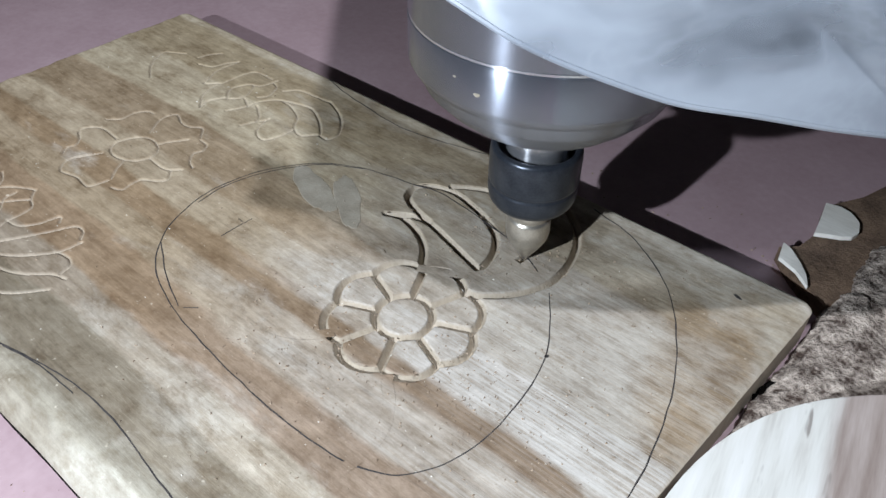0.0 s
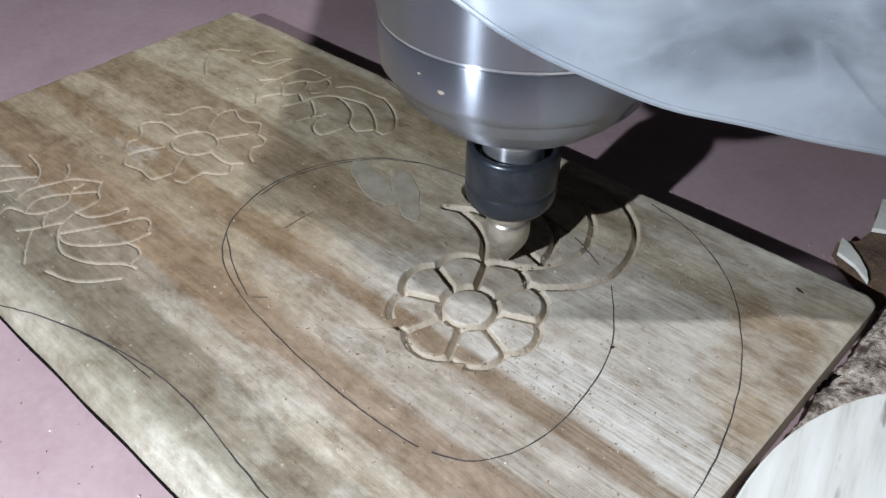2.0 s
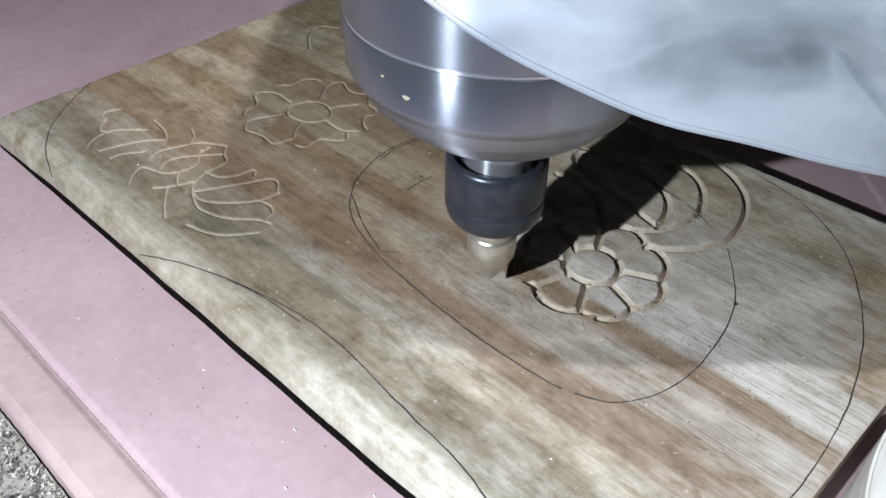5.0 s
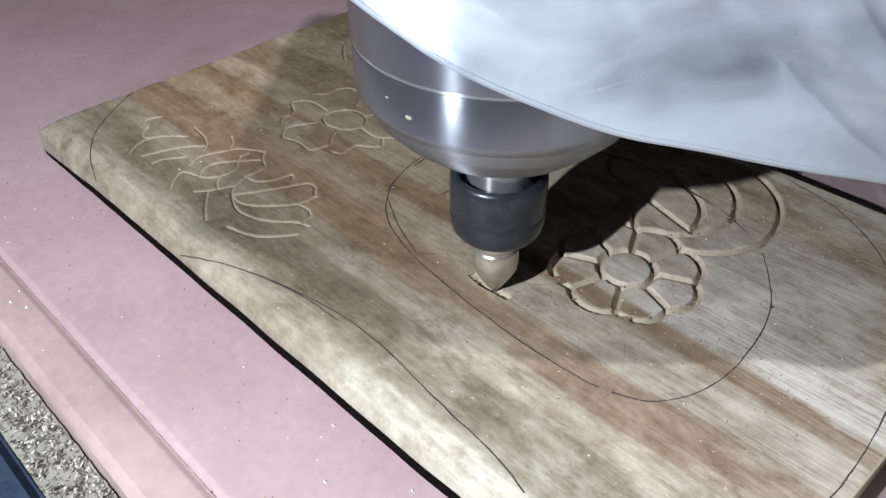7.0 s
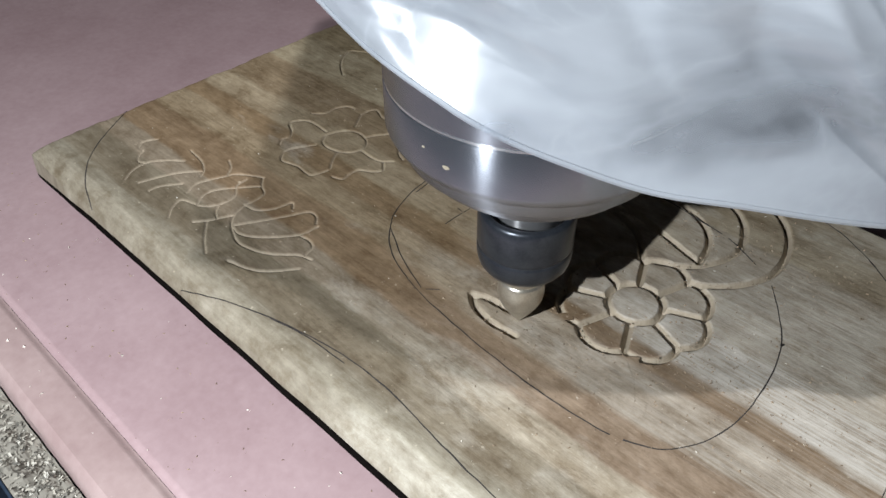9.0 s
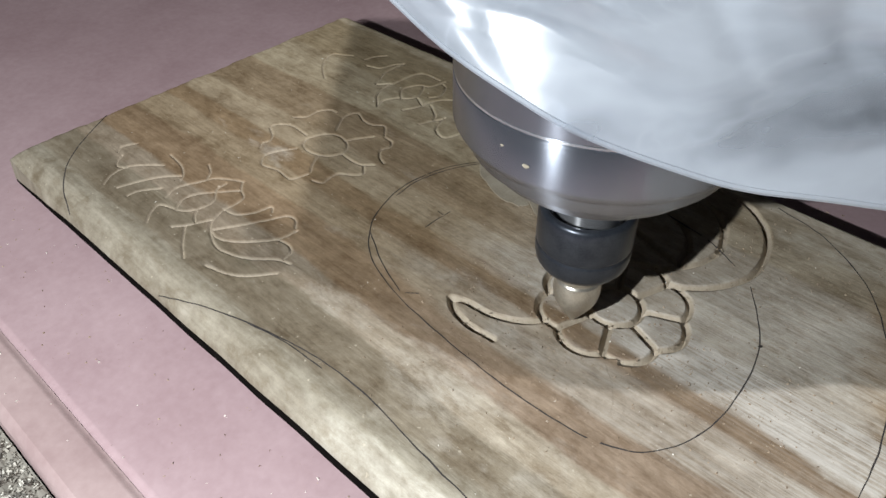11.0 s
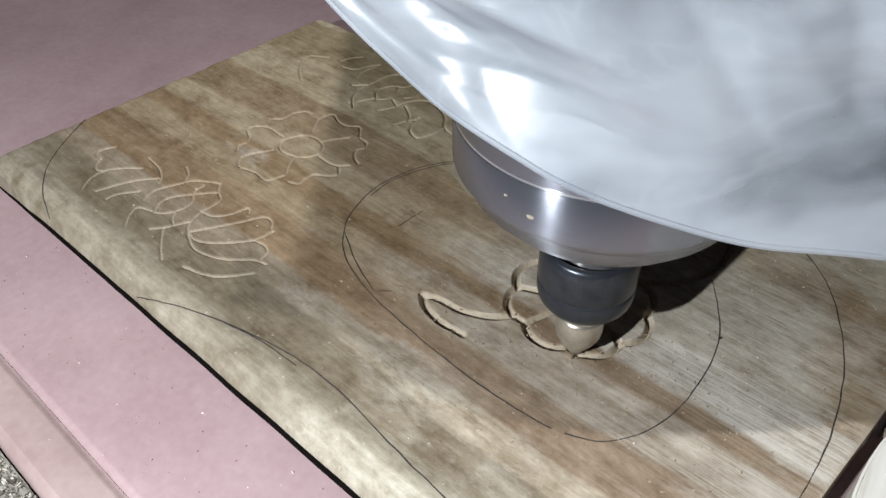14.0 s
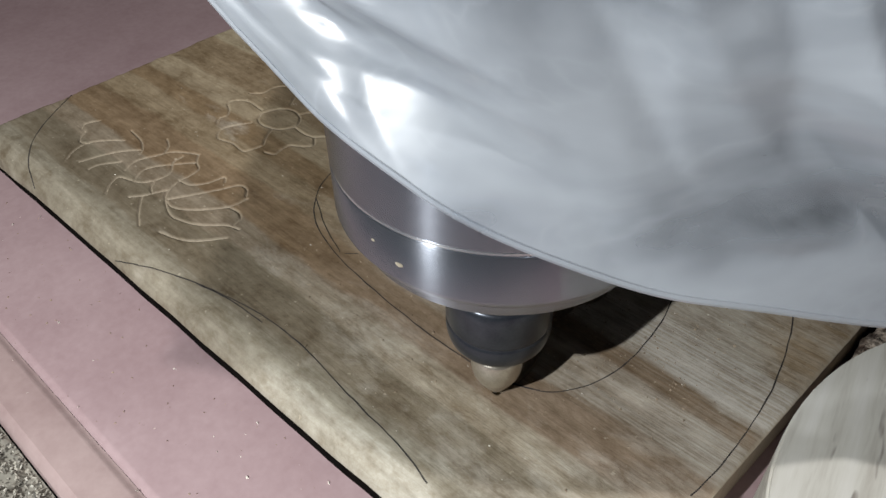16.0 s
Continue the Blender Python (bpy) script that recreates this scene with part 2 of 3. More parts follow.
SLICE = slice_wood()
WOOD = board_wood()
# near-black for bark lumps and for the shade painted under the board's front
BARK_AND_SHADE = plain("black_bark_and_shade", (0.002, 0.0018, 0.0015), (0.007, 0.006, 0.005), 120, 0.95, spec=0.03)
PENCIL = plain("graphite", (0.012, 0.011, 0.010), (0.06, 0.05, 0.045), 300, 0.7, relief=0)
DUST = plain("sawdust", (0.10, 0.065, 0.04), (0.42, 0.33, 0.23), 400, 0.9)
PINK = plain("pink_painted_board", (0.30, 0.205, 0.21), (0.38, 0.275, 0.28), 9, 0.55, relief=0.15, depth=0.001, fine=190)
RAIL = plain("worn_pink_edge", (0.29, 0.205, 0.195), (0.38, 0.285, 0.27), 14, 0.6, relief=0.25, depth=0.001, fine=150)
GRAVEL = shavings()
BLUE = plain("dark_blue_paint", (0.012, 0.02, 0.035), (0.03, 0.045, 0.07), 40, 0.45)
STEEL = turned_steel("turned_steel", (0.23, 0.25, 0.29), (0.36, 0.38, 0.42), 0.25)
BRIGHT = turned_steel("bright_steel", (0.72, 0.72, 0.73), (0.85, 0.85, 0.85), 0.22)
BLACK = plain("blackened_steel", (0.022, 0.026, 0.034), (0.05, 0.056, 0.066), 90, 0.30, 0.5, 0.08, 0.0004)
BRASS = plain("pale_carbide", (0.42, 0.38, 0.31), (0.62, 0.58, 0.50), 120, 0.30, 0.8, 0.1, 0.0003)
FILM = film_plastic()
PALE = plain("pale_sawn_wood", (0.56, 0.52, 0.44), (0.78, 0.75, 0.67), 16, 0.7, relief=0.3, depth=0.001, stretch=(0.25, 1.6, 1), fine=260)
BARK = plain("brown_bark", (0.05, 0.030, 0.020), (0.50, 0.42, 0.34), 90, 0.9, relief=1.0, depth=0.006, fine=420, low=0.40, high=0.62)
LEAF = plain("dark_brown_fibre", (0.05, 0.03, 0.018), (0.20, 0.13, 0.08), 60, 0.85, relief=0.6, depth=0.003)
GREY = plain("machine_grey", (0.07, 0.085, 0.105), (0.14, 0.16, 0.19), 12, 0.5)
PLASTER = plain("dull_plaster", (0.16, 0.15, 0.15), (0.24, 0.23, 0.22), 3, 0.9)


# ---- mesh helpers ----
def finish(name, bm, mat, smooth=True):
    me = bpy.data.meshes.new(name)
    bmesh.ops.recalc_face_normals(bm, faces=bm.faces)
    bm.to_mesh(me)
    bm.free()
    for p in me.polygons:
        p.use_smooth = smooth
    me.materials.append(mat)
    return new(name, me)


def part(name, bm, mat, parent, label="", smooth=True):
    ob = finish(name, bm, mat, smooth)
    if smooth:
        ob.data.set_sharp_from_angle(angle=radians(32))
    ob.parent = parent
    return tagged(ob, label)


def box(x0, x1, y0, y1, z0, z1, bevel=0.0, seg=2):
    bm = bmesh.new()
    bmesh.ops.create_cube(bm, size=1)
    for v in bm.verts:
        v.co = Vector((x0 + (v.co.x + 0.5) * (x1 - x0), y0 + (v.co.y + 0.5) * (y1 - y0), z0 + (v.co.z + 0.5) * (z1 - z0)))
    if bevel:
        bmesh.ops.bevel(bm, geom=bm.edges, offset=bevel, segments=seg, affect="EDGES")
    return bm


def turned(profile, n=72, round_at=0.0006):
    """A solid turned round z from (radius, height) pairs, with small rounded arrises."""
    pts = []
    for k, (r, z) in enumerate(profile):
        if 0 < k < len(profile) - 1 and round_at:
            p = Vector((r, z))
            for q in (profile[k - 1], profile[k + 1]):
                d = Vector(q) - p
                pts.append(p + d.normalized() * min(round_at, d.length * 0.3))
        else:
            pts.append(Vector((r, z)))
    bm = bmesh.new()
    rings = []
    for p in pts:
        if p.x < 1e-6:
            rings.append([bm.verts.new((0, 0, p.y))])
        else:
            rings.append([bm.verts.new((p.x * math.cos(2 * math.pi * i / n), p.x * math.sin(2 * math.pi * i / n), p.y)) for i in range(n)])
    for a, b in zip(rings, rings[1:]):
        for i in range(n):
            k = (i + 1) % n
            face = [a[i % len(a)], a[k % len(a)], b[k % len(b)], b[i % len(b)]]
            face = list(dict.fromkeys(face))
            if len(face) > 2:
                bm.faces.new(face)
    return bm


def sharp(ob, degrees=32):
    ob.data.set_sharp_from_angle(angle=radians(degrees))
    return ob


def smooth_line(points, step=0.0015):
    """A smooth line through a few points given in millimetres."""
    p = [np.array(q, float) / 1000 for q in points]
    p = [2 * p[0] - p[1], *p, 2 * p[-1] - p[-2]]
    out = []
    for a, b, c, d in zip(p, p[1:], p[2:], p[3:]):
        n = max(2, int(np.hypot(*(c - b)) / step))
        for i in range(n):
            u = i / n
            out.append(0.5 * (2 * b + (c - a) * u + (2 * a - 5 * b + 4 * c - d) * u * u + (3 * b - a - 3 * c + d) * u ** 3))
    out.append(p[-2])
    return np.array(out)


# ---- the room ----
def room():
    for name, dims in (("floor", (-3, 4, -3, 4, -0.95, -0.90)), ("ceiling", (-3, 4, -3, 4, 2.8, 2.85)), ("wall_north", (-3, 4, 4, 4.1, -0.9, 2.8)),
                       ("wall_south", (-3, 4, -3.1, -3, -0.9, 2.8)), ("wall_east", (4, 4.1, -3, 4, -0.9, 2.8)), ("wall_west", (-3.1, -3, -3, 4, -0.9, 2.8))):
        tagged(finish(name, box(*dims), PLASTER, False), "dull grey plastered workshop " + name.split("_")[0], name.split("_")[0], kind="structure")


room()

BED_Z = -0.023


def bed_section(ys):
    """A length of the bed between the given depths, with a soft shallow groove and a worn outer edge."""
    bm = bmesh.new()
    tops, feet = [], []
    for i in range(131):
        x = -1.0 + 2.6 * i / 130
        row = []
        for y in ys:
            dip = 0.0015 * math.cos(math.pi * (y + 0.0715) / 0.0094) ** 2 if abs(y + 0.0715) < 0.0047 else 0.0
            worn = 0.006 * max(0.0, (-0.0930 - y) / 0.0055) ** 1.5 * (1 + 0.5 * noise.noise((x * 60, 0, 4)))
            row.append(bm.verts.new((x, y, BED_Z - dip - worn)))
        tops.append(row)
        feet.append([bm.verts.new((x, y, BED_Z - 0.03)) for y in (ys[0], ys[-1])])
    for a, b, c, d in zip(tops, tops[1:], feet, feet[1:]):
        for k in range(len(ys) - 1):
            bm.faces.new((a[k], b[k], b[k + 1], a[k + 1]))
        bm.faces.new((a[0], c[0], d[0], b[0]))
        bm.faces.new((a[-1], b[-1], d[1], c[1]))
        bm.faces.new((c[0], c[1], d[1], d[0]))
    bm.faces.new([*tops[0], feet[0][1], feet[0][0]])
    bm.faces.new([*tops[-1], feet[-1][1], feet[-1][0]])
    return bm


def machine_bed():
    base = tagged(new("machine_bed"), "pink painted wooden bed of the carving machine", "machine bed")
    part("bed_top", bed_section([1.5, 1.0, 0.3, -0.03, -0.06, *np.linspace(-0.0668, -0.0714, 9)]), PINK, base)
    part("edge_rail", bed_section([*np.linspace(-0.0716, -0.0762, 9), -0.085, -0.0935, -0.0955, -0.0972, -0.0985]), RAIL, base, "worn pink edge strip")
    part("side_beam", box(-1.0, 1.6, -0.24, -0.124, -0.2, -0.044, 0.005), BLUE, base, "dark blue painted steel beam")
    part("frame", box(-1.0, 1.6, -0.30, 1.5, -0.9, -0.21, 0.004), GREY, base, "grey steel frame")
    bm = bmesh.new()
    nx, ny = 420, 16
    rows = []
    for i in range(nx + 1):
        row = []
        for k in range(ny + 1):
            x, y = -0.2 + 0.9 * i / nx, -0.1235 + 0.0240 * k / ny
            z = -0.047 + 0.006 * noise.noise((x * 90, y * 90, 0)) + 0.004 * noise.noise((x * 240, y * 240, 3)) - 0.18 * max(0.0, -0.122 - y)
            row.append(bm.verts.new((x, y, z)))
        rows.append(row)
    for a, b in zip(rows, rows[1:]):
        for k in range(ny):
            bm.faces.new((a[k], b[k], b[k + 1], a[k + 1]))
    low = [bm.verts.new((v.co.x, v.co.y, -0.21)) for v in (rows[0][0], rows[-1][0], rows[-1][-1], rows[0][-1])]
    bm.faces.new(low)
    rng = random.Random(3)
    for _ in range(3600):
        x, y = rng.uniform(-0.08, 0.48), -0.1010 - 0.0215 * rng.random() ** 1.4
        c = Vector((x, y, -0.0465 + 0.006 * noise.noise((x * 90, y * 90, 0)) + 0.004 * noise.noise((x * 240, y * 240, 3)) + rng.uniform(0, 0.0012)))
        turn = Euler((rng.uniform(-0.7, 0.7), rng.uniform(-0.7, 0.7), rng.uniform(0, 6.28))).to_matrix()
        a, b = rng.uniform(0.0006, 0.0018), rng.uniform(0.0003, 0.0007)
        v = [bm.verts.new(c + turn @ Vector(q)) for q in ((-a, -b, 0), (a, -b, 0.0003), (a * 0.8, b, 0), (-a * 0.7, b, 0.0004), (0, 0, -0.0004))]
        bm.faces.new(v[:4])
        for k in range(4):
            bm.faces.new((v[k], v[4], v[(k + 1) % 4]))
    ob = finish("shavings_heap", bm, GRAVEL, False)
    tagged(ob, "heap of pale wood shavings beside the machine bed", "wood shavings", kind="stuff")


machine_bed()

# ---- the carved board ----
BOARD_L, BOARD_W = 0.552, 0.310
FLOWER = (0.3905, 0.1605)
WIDE, DEEP = 0.0025, 0.0046


def flower_lines():
    """The big rosette: ring, eight spokes and a scalloped outline."""
    cx, cy = FLOWER
    lines = []
    ring = [(cx + 0.0150 * math.cos(a), cy + 0.0150 * math.sin(a)) for a in np.linspace(0, 2 * math.pi, 60)]
    lines.append(np.array(ring))
    turn = radians(-21)
    edge = []
    for i in range(8):
        a0, a1 = turn + math.pi / 4 * i, turn + math.pi / 4 * (i + 1)
        lines.append(np.array([(cx + r * math.cos(a0), cy + r * math.sin(a0)) for r in np.linspace(0.0150, 0.0358, 10)]))
        for u in np.linspace(0, 1, 18, endpoint=False):
            a = a0 + (a1 - a0) * u
            r = 0.0360 + 0.0052 * math.sin(math.pi * u) ** 0.8
            edge.append((cx + r * math.cos(a), cy + r * math.sin(a)))
    lines.append(np.array(edge + edge[:1]))
    return lines


LEAVES = [smooth_line(p) for p in (
    [(325, 217), (336, 220), (351, 216), (363, 208), (372, 196)],
    [(325, 217), (336, 224), (350, 227), (370, 222), (387, 217), (398, 214)],
    [(350, 228), (335, 232), (324, 238), (321, 248), (328, 256), (342, 260), (356, 258), (374, 252), (388, 243), (396, 230), (399, 215)],
    [(338, 264), (352, 273), (370, 278), (388, 275), (401, 264), (409, 248), (411, 239)],
    [(352, 288), (370, 296), (390, 297), (408, 290), (424, 275), (433, 254), (434, 232), (425, 212), (412, 199), (404, 196)])]

# lines that the cutter carves during the shot: (points, start, end) in seconds
CUT_LATER = [([(411, 239), (410, 232), (407, 222), (399, 209), (388, 201), (374, 194)], -0.2, 1.9),
             ([(358, 97), (342, 96), (329, 99), (321, 105)], 5.6, 8.0),
             ([(321, 105), (329, 108), (346, 110), (361, 117), (370, 127)], 8.0, 10.1),
             ([(412.5, 124.5), (416, 121), (422, 116), (431, 102), (433, 88), (431, 72)], 13.9, 16.0)]

# shallow practice motifs: a ruffled rosette, a bud with leaves and a spray with leaves
ROSETTE = [[(140, 148), (137, 154), (139, 162), (144, 169), (152, 172), (163, 169), (169, 160), (165, 150), (154, 145), (146, 145), (140, 148)],
    [(122, 124), (118, 129), (119, 135), (114, 141), (105, 146), (106, 152), (115, 158), (133, 157)],
    [(106, 166), (113, 173), (113, 183), (118, 191), (124, 192)],
    [(143, 176), (134, 191), (137, 202), (148, 198), (157, 198), (165, 203), (174, 195)],
    [(159, 170), (163, 178), (170, 188)],
    [(176, 193), (184, 192), (188, 186), (186, 180), (192, 173), (199, 170)],
    [(170, 158), (181, 157), (189, 158), (196, 164)],
    [(191, 159), (198, 152), (194, 146), (186, 141), (185, 134), (186, 127), (179, 124)],
    [(159, 146), (164, 137), (170, 130)],
    [(171, 127), (168, 116), (162, 115), (153, 116), (141, 113), (137, 114), (132, 120), (133, 127), (141, 141)]]
BUD = [[(53, 54), (49, 58), (50, 63), (53, 69)],
    [(113, 88), (121, 84), (126, 78)],
    [(59, 54), (63, 48), (69, 45), (75, 48)],
    [(81, 28), (75, 37), (74, 48), (80, 57), (91, 67)],
    [(91, 32), (95, 44), (101, 57), (111, 69)],
    [(83, 77), (99, 75), (110, 70), (115, 64)],
    [(104, 32), (105, 40), (113, 51)],
    [(124, 48), (120, 58), (125, 72), (130, 82), (142, 90), (147, 92)],
    [(146, 92), (153, 86), (161, 82), (163, 74), (163, 64), (167, 54), (174, 48), (189, 42), (202, 44), (213, 49), (225, 59), (234, 62)],
    [(140, 45), (134, 54), (135, 62), (142, 72), (153, 85)],
    [(140, 45), (147, 50), (151, 60), (149, 68), (141, 75), (140, 83)],
    [(138, 26), (131, 33), (128, 41), (138, 45)],
    [(161, 46), (154, 50), (151, 54)]]
BUD_LEAVES = [[(153, 34), (159, 42), (166, 56)],
    [(162, 66), (172, 68), (179, 77), (182, 88), (187, 85)],
    [(174, 49), (181, 60), (191, 78), (197, 89), (204, 90), (210, 85)],
    [(175, 48), (183, 47), (192, 51), (203, 61), (211, 72), (213, 84)],
    [(211, 71), (220, 72), (226, 69), (228, 62)],
    [(199, 28), (213, 32), (223, 38), (235, 52)],
    [(159, 40), (172, 30), (184, 23)]]
SPRAY = [[(77, 221), (63, 231), (54, 241), (50, 252), (57, 257), (65, 262)],
    [(78, 264), (80, 273), (86, 281)],
    [(87, 258), (98, 262), (102, 273), (107, 281)],
    [(107, 280), (106, 261), (111, 250), (115, 242), (123, 250)],
    [(141, 219), (129, 230), (124, 242), (125, 254), (126, 270), (131, 279), (148, 280)],
    [(140, 220), (138, 228), (144, 240)],
    [(146, 239), (137, 248), (138, 257), (144, 265), (151, 255), (152, 246), (147, 240)],
    [(144, 265), (150, 268), (153, 281)],
    [(154, 277), (160, 274), (165, 262), (161, 255)],
    [(155, 248), (166, 242)]]
SPRAY_LEAVES = [[(159, 228), (164, 239), (167, 252), (174, 262), (187, 267), (202, 270), (216, 264), (228, 255), (232, 250)],
    [(232, 250), (240, 250), (241, 259), (233, 270), (221, 279), (205, 286)],
    [(178, 264), (190, 262), (203, 256), (212, 245), (222, 241), (227, 245), (231, 250)],
    [(213, 242), (213, 233), (209, 222), (203, 221), (195, 226), (191, 235), (190, 241)],
    [(182, 222), (185, 230), (190, 239)],
    [(170, 247), (182, 239), (186, 232)],
    [(168, 273), (176, 282), (193, 284), (206, 285)]]


def spaced(*runs):
    out = []
    for a, b, step in runs:
        out.append(np.arange(a, b - step * 0.5, step))
    return np.concatenate(out + [np.array([runs[-1][1]])])


def carved_board():
    xs = spaced((0, 0.045, 0.0015), (0.045, 0.25, 0.0007), (0.25, 0.315, 0.0015), (0.315, 0.442, 0.0005), (0.442, BOARD_L, 0.002))
    ys = spaced((0, 0.02, 0.001), (0.02, 0.30, 0.00055), (0.30, BOARD_W, 0.001))
    nx, ny = len(xs), len(ys)
    z = np.zeros((nx, ny))

    def carve(line, wide, deep):
        for (x0, y0), (x1, y1) in zip(line[:-1], line[1:]):
            i0, i1 = np.searchsorted(xs, (min(x0, x1) - wide, max(x0, x1) + wide))
            k0, k1 = np.searchsorted(ys, (min(y0, y1) - wide, max(y0, y1) + wide))
            if i1 <= i0 or k1 <= k0:
                continue
            gx, gy = xs[i0:i1, None], ys[None, k0:k1]
            dx, dy = x1 - x0, y1 - y0
            u = np.clip(((gx - x0) * dx + (gy - y0) * dy) / max(dx * dx + dy * dy, 1e-12), 0, 1)
            d = np.hypot(gx - x0 - u * dx, gy - y0 - u * dy)
            dep = np.where(d < wide, -deep * np.minimum(1.0, 1.15 * (1 - d / wide)), 0)
            z[i0:i1, k0:k1] = np.minimum(z[i0:i1, k0:k1], dep)

    for line in flower_lines() + LEAVES + [smooth_line(p) for p, _, _ in CUT_LATER]:
        carve(line, WIDE, DEEP)
    for line in [smooth_line(p) for p in ROSETTE + BUD + BUD_LEAVES + SPRAY + SPRAY_LEAVES]:
        carve(line, 0.0013, 0.0011)
    rng = np.random.default_rng(4)
    z += np.where(z < -0.0002, rng.normal(0, 0.00009, z.shape), 0)
    gx, gy = np.meshgrid(xs, ys, indexing="ij")
    # worn, slightly rounded arrises and an uneven outline
    z -= 0.0105 * np.clip((0.019 - gy) / 0.019, 0, 1) ** 2.4 * (0.25 + 0.75 * np.clip(gx / 0.05, 0, 1))
    for d in (gx, BOARD_L - gx, BOARD_W - gy):
        z -= 0.0012 * np.clip((0.003 - d) / 0.003, 0, 1) ** 2
    east = np.clip((gx - 0.47) / (BOARD_L - 0.47), 0, 1) * (-0.015 * np.clip((BOARD_W - gy) / 0.21, 0, 1.2) - 0.006 * np.clip((gy - 0.302) / 0.008, 0, 1) ** 2)
    wave = np.array([0.0022 * noise.noise((0, y * 38, 1)) + 0.0012 * noise.noise((0, y * 130, 5)) for y in ys])
    west = np.clip(1 - gx / 0.03, 0, 1) * (wave[None, :] + 0.004 * np.clip((gy - 0.302) / 0.008, 0, 1) ** 2)
    px = gx + east + west
    front = np.array([0.0008 * noise.noise((x * 30, 0, 8)) for x in xs])
    py = gy + np.clip(1 - gy / 0.02, 0, 1) * front[:, None]
    co = np.stack([px, py, z], -1).reshape(-1, 3)
    idx = np.arange(nx * ny).reshape(nx, ny)
    quads = np.stack([idx[:-1, :-1], idx[1:, :-1], idx[1:, 1:], idx[:-1, 1:]], -1).reshape(-1, 4)
    loop = np.concatenate([idx[:, 0], idx[-1, 1:], idx[-2::-1, -1], idx[0, -2:0:-1]])
    low = co[loop].copy()
    mid = low.copy()
    front_side = low[:, 1] < 0.012
    mid[:, 2] = np.minimum(mid[:, 2] - 0.001, np.where(front_side, -0.0138 - 0.0050 * np.clip(1 - low[:, 0] / 0.09, 0, 1), -0.015))
    mid[:, 1] -= np.where(front_side, 0.0012, 0)
    low[:, 2] = BED_Z
    low[:, 1] -= np.where(front_side, 0.0008, 0)
    low = np.concatenate([mid, low])
    n = len(loop)
    base = nx * ny
    nxt = np.roll(np.arange(n), -1)
    ring = np.arange(n)
    skirt = np.concatenate([np.stack([loop, base + ring, base + nxt, loop[nxt]], -1), np.stack([base + ring, base + n + ring, base + n + nxt, base + nxt], -1)])
    # the flat underside, set back from the front arris
    foot = np.array([(x, y, h) for h in (-0.0140, BED_Z) for x, y in ((0.004, 0.024), (0.534, 0.024), (0.545, 0.306), (0.004, 0.306))])
    fb = base + 2 * n
    feet = np.array([[0, 1, 2, 3], [4, 7, 6, 5], [0, 4, 5, 1], [1, 5, 6, 2], [2, 6, 7, 3], [3, 7, 4, 0]]) + fb
    faces = np.concatenate([quads, skirt, feet])
    verts = np.concatenate([co, low, foot])
    me = bpy.data.meshes.new("wooden_board")
    me.vertices.add(len(verts))
    me.vertices.foreach_set("co", verts.ravel())
    me.loops.add(faces.size)
    me.loops.foreach_set("vertex_index", faces.ravel())
    me.polygons.add(len(faces))
    me.polygons.foreach_set("loop_start", np.arange(len(faces)) * 4)
    me.polygons.foreach_set("use_smooth", np.concatenate([np.ones(len(quads), bool), np.zeros(2 * n + 6, bool)]))
    me.update(calc_edges=True)
    me.materials.append(WOOD)
    me.materials.append(BARK_AND_SHADE)
    # shade under the front arris, painted on the lower band of the side
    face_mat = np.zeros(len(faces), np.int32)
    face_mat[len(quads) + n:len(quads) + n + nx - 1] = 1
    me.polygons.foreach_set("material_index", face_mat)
    me.set_sharp_from_angle(angle=radians(38))
    return tagged(new("wooden_board", me), "weathered brown wooden board being carved with floral grooves", "wooden board")


board = carved_board()


def pencil_line(points, wide=0.0010, straight=False):
    """A dark hand-drawn line, a thin raised stroke on the board."""
    line = smooth_line(points, 0.003)
    bm = bmesh.new()
    pairs = []
    for i, p in enumerate(line):
        d = line[min(i + 1, len(line) - 1)] - line[max(i - 1, 0)]
        d = d / np.hypot(*d)
        w = wide * (0.45 + 0.45 * noise.noise((p[0] * 160, p[1] * 160, 2)) ** 2 + 0.25 * noise.noise((p[0] * 40, p[1] * 40, 6)))
        q = p + np.array((-d[1], d[0])) * 0.0005 * noise.noise((p[0] * 90, p[1] * 90, 4))
        dip = -0.0105 * max(0.0, min(1.0, (0.019 - q[1]) / 0.019)) ** 2.4
        pairs.append([bm.verts.new((q[0] - s * d[1] * w, q[1] + s * d[0] * w, dip + h)) for s, h in ((1, -0.0002), (0.6, 0.00012), (-0.6, 0.00012), (-1, -0.0002))])
    for a, b in zip(pairs, pairs[1:]):
        for k in range(3):
            bm.faces.new((a[k], b[k], b[k + 1], a[k + 1]))
    return part("pencil_line", bm, PENCIL, board, "dark pencil line", False)


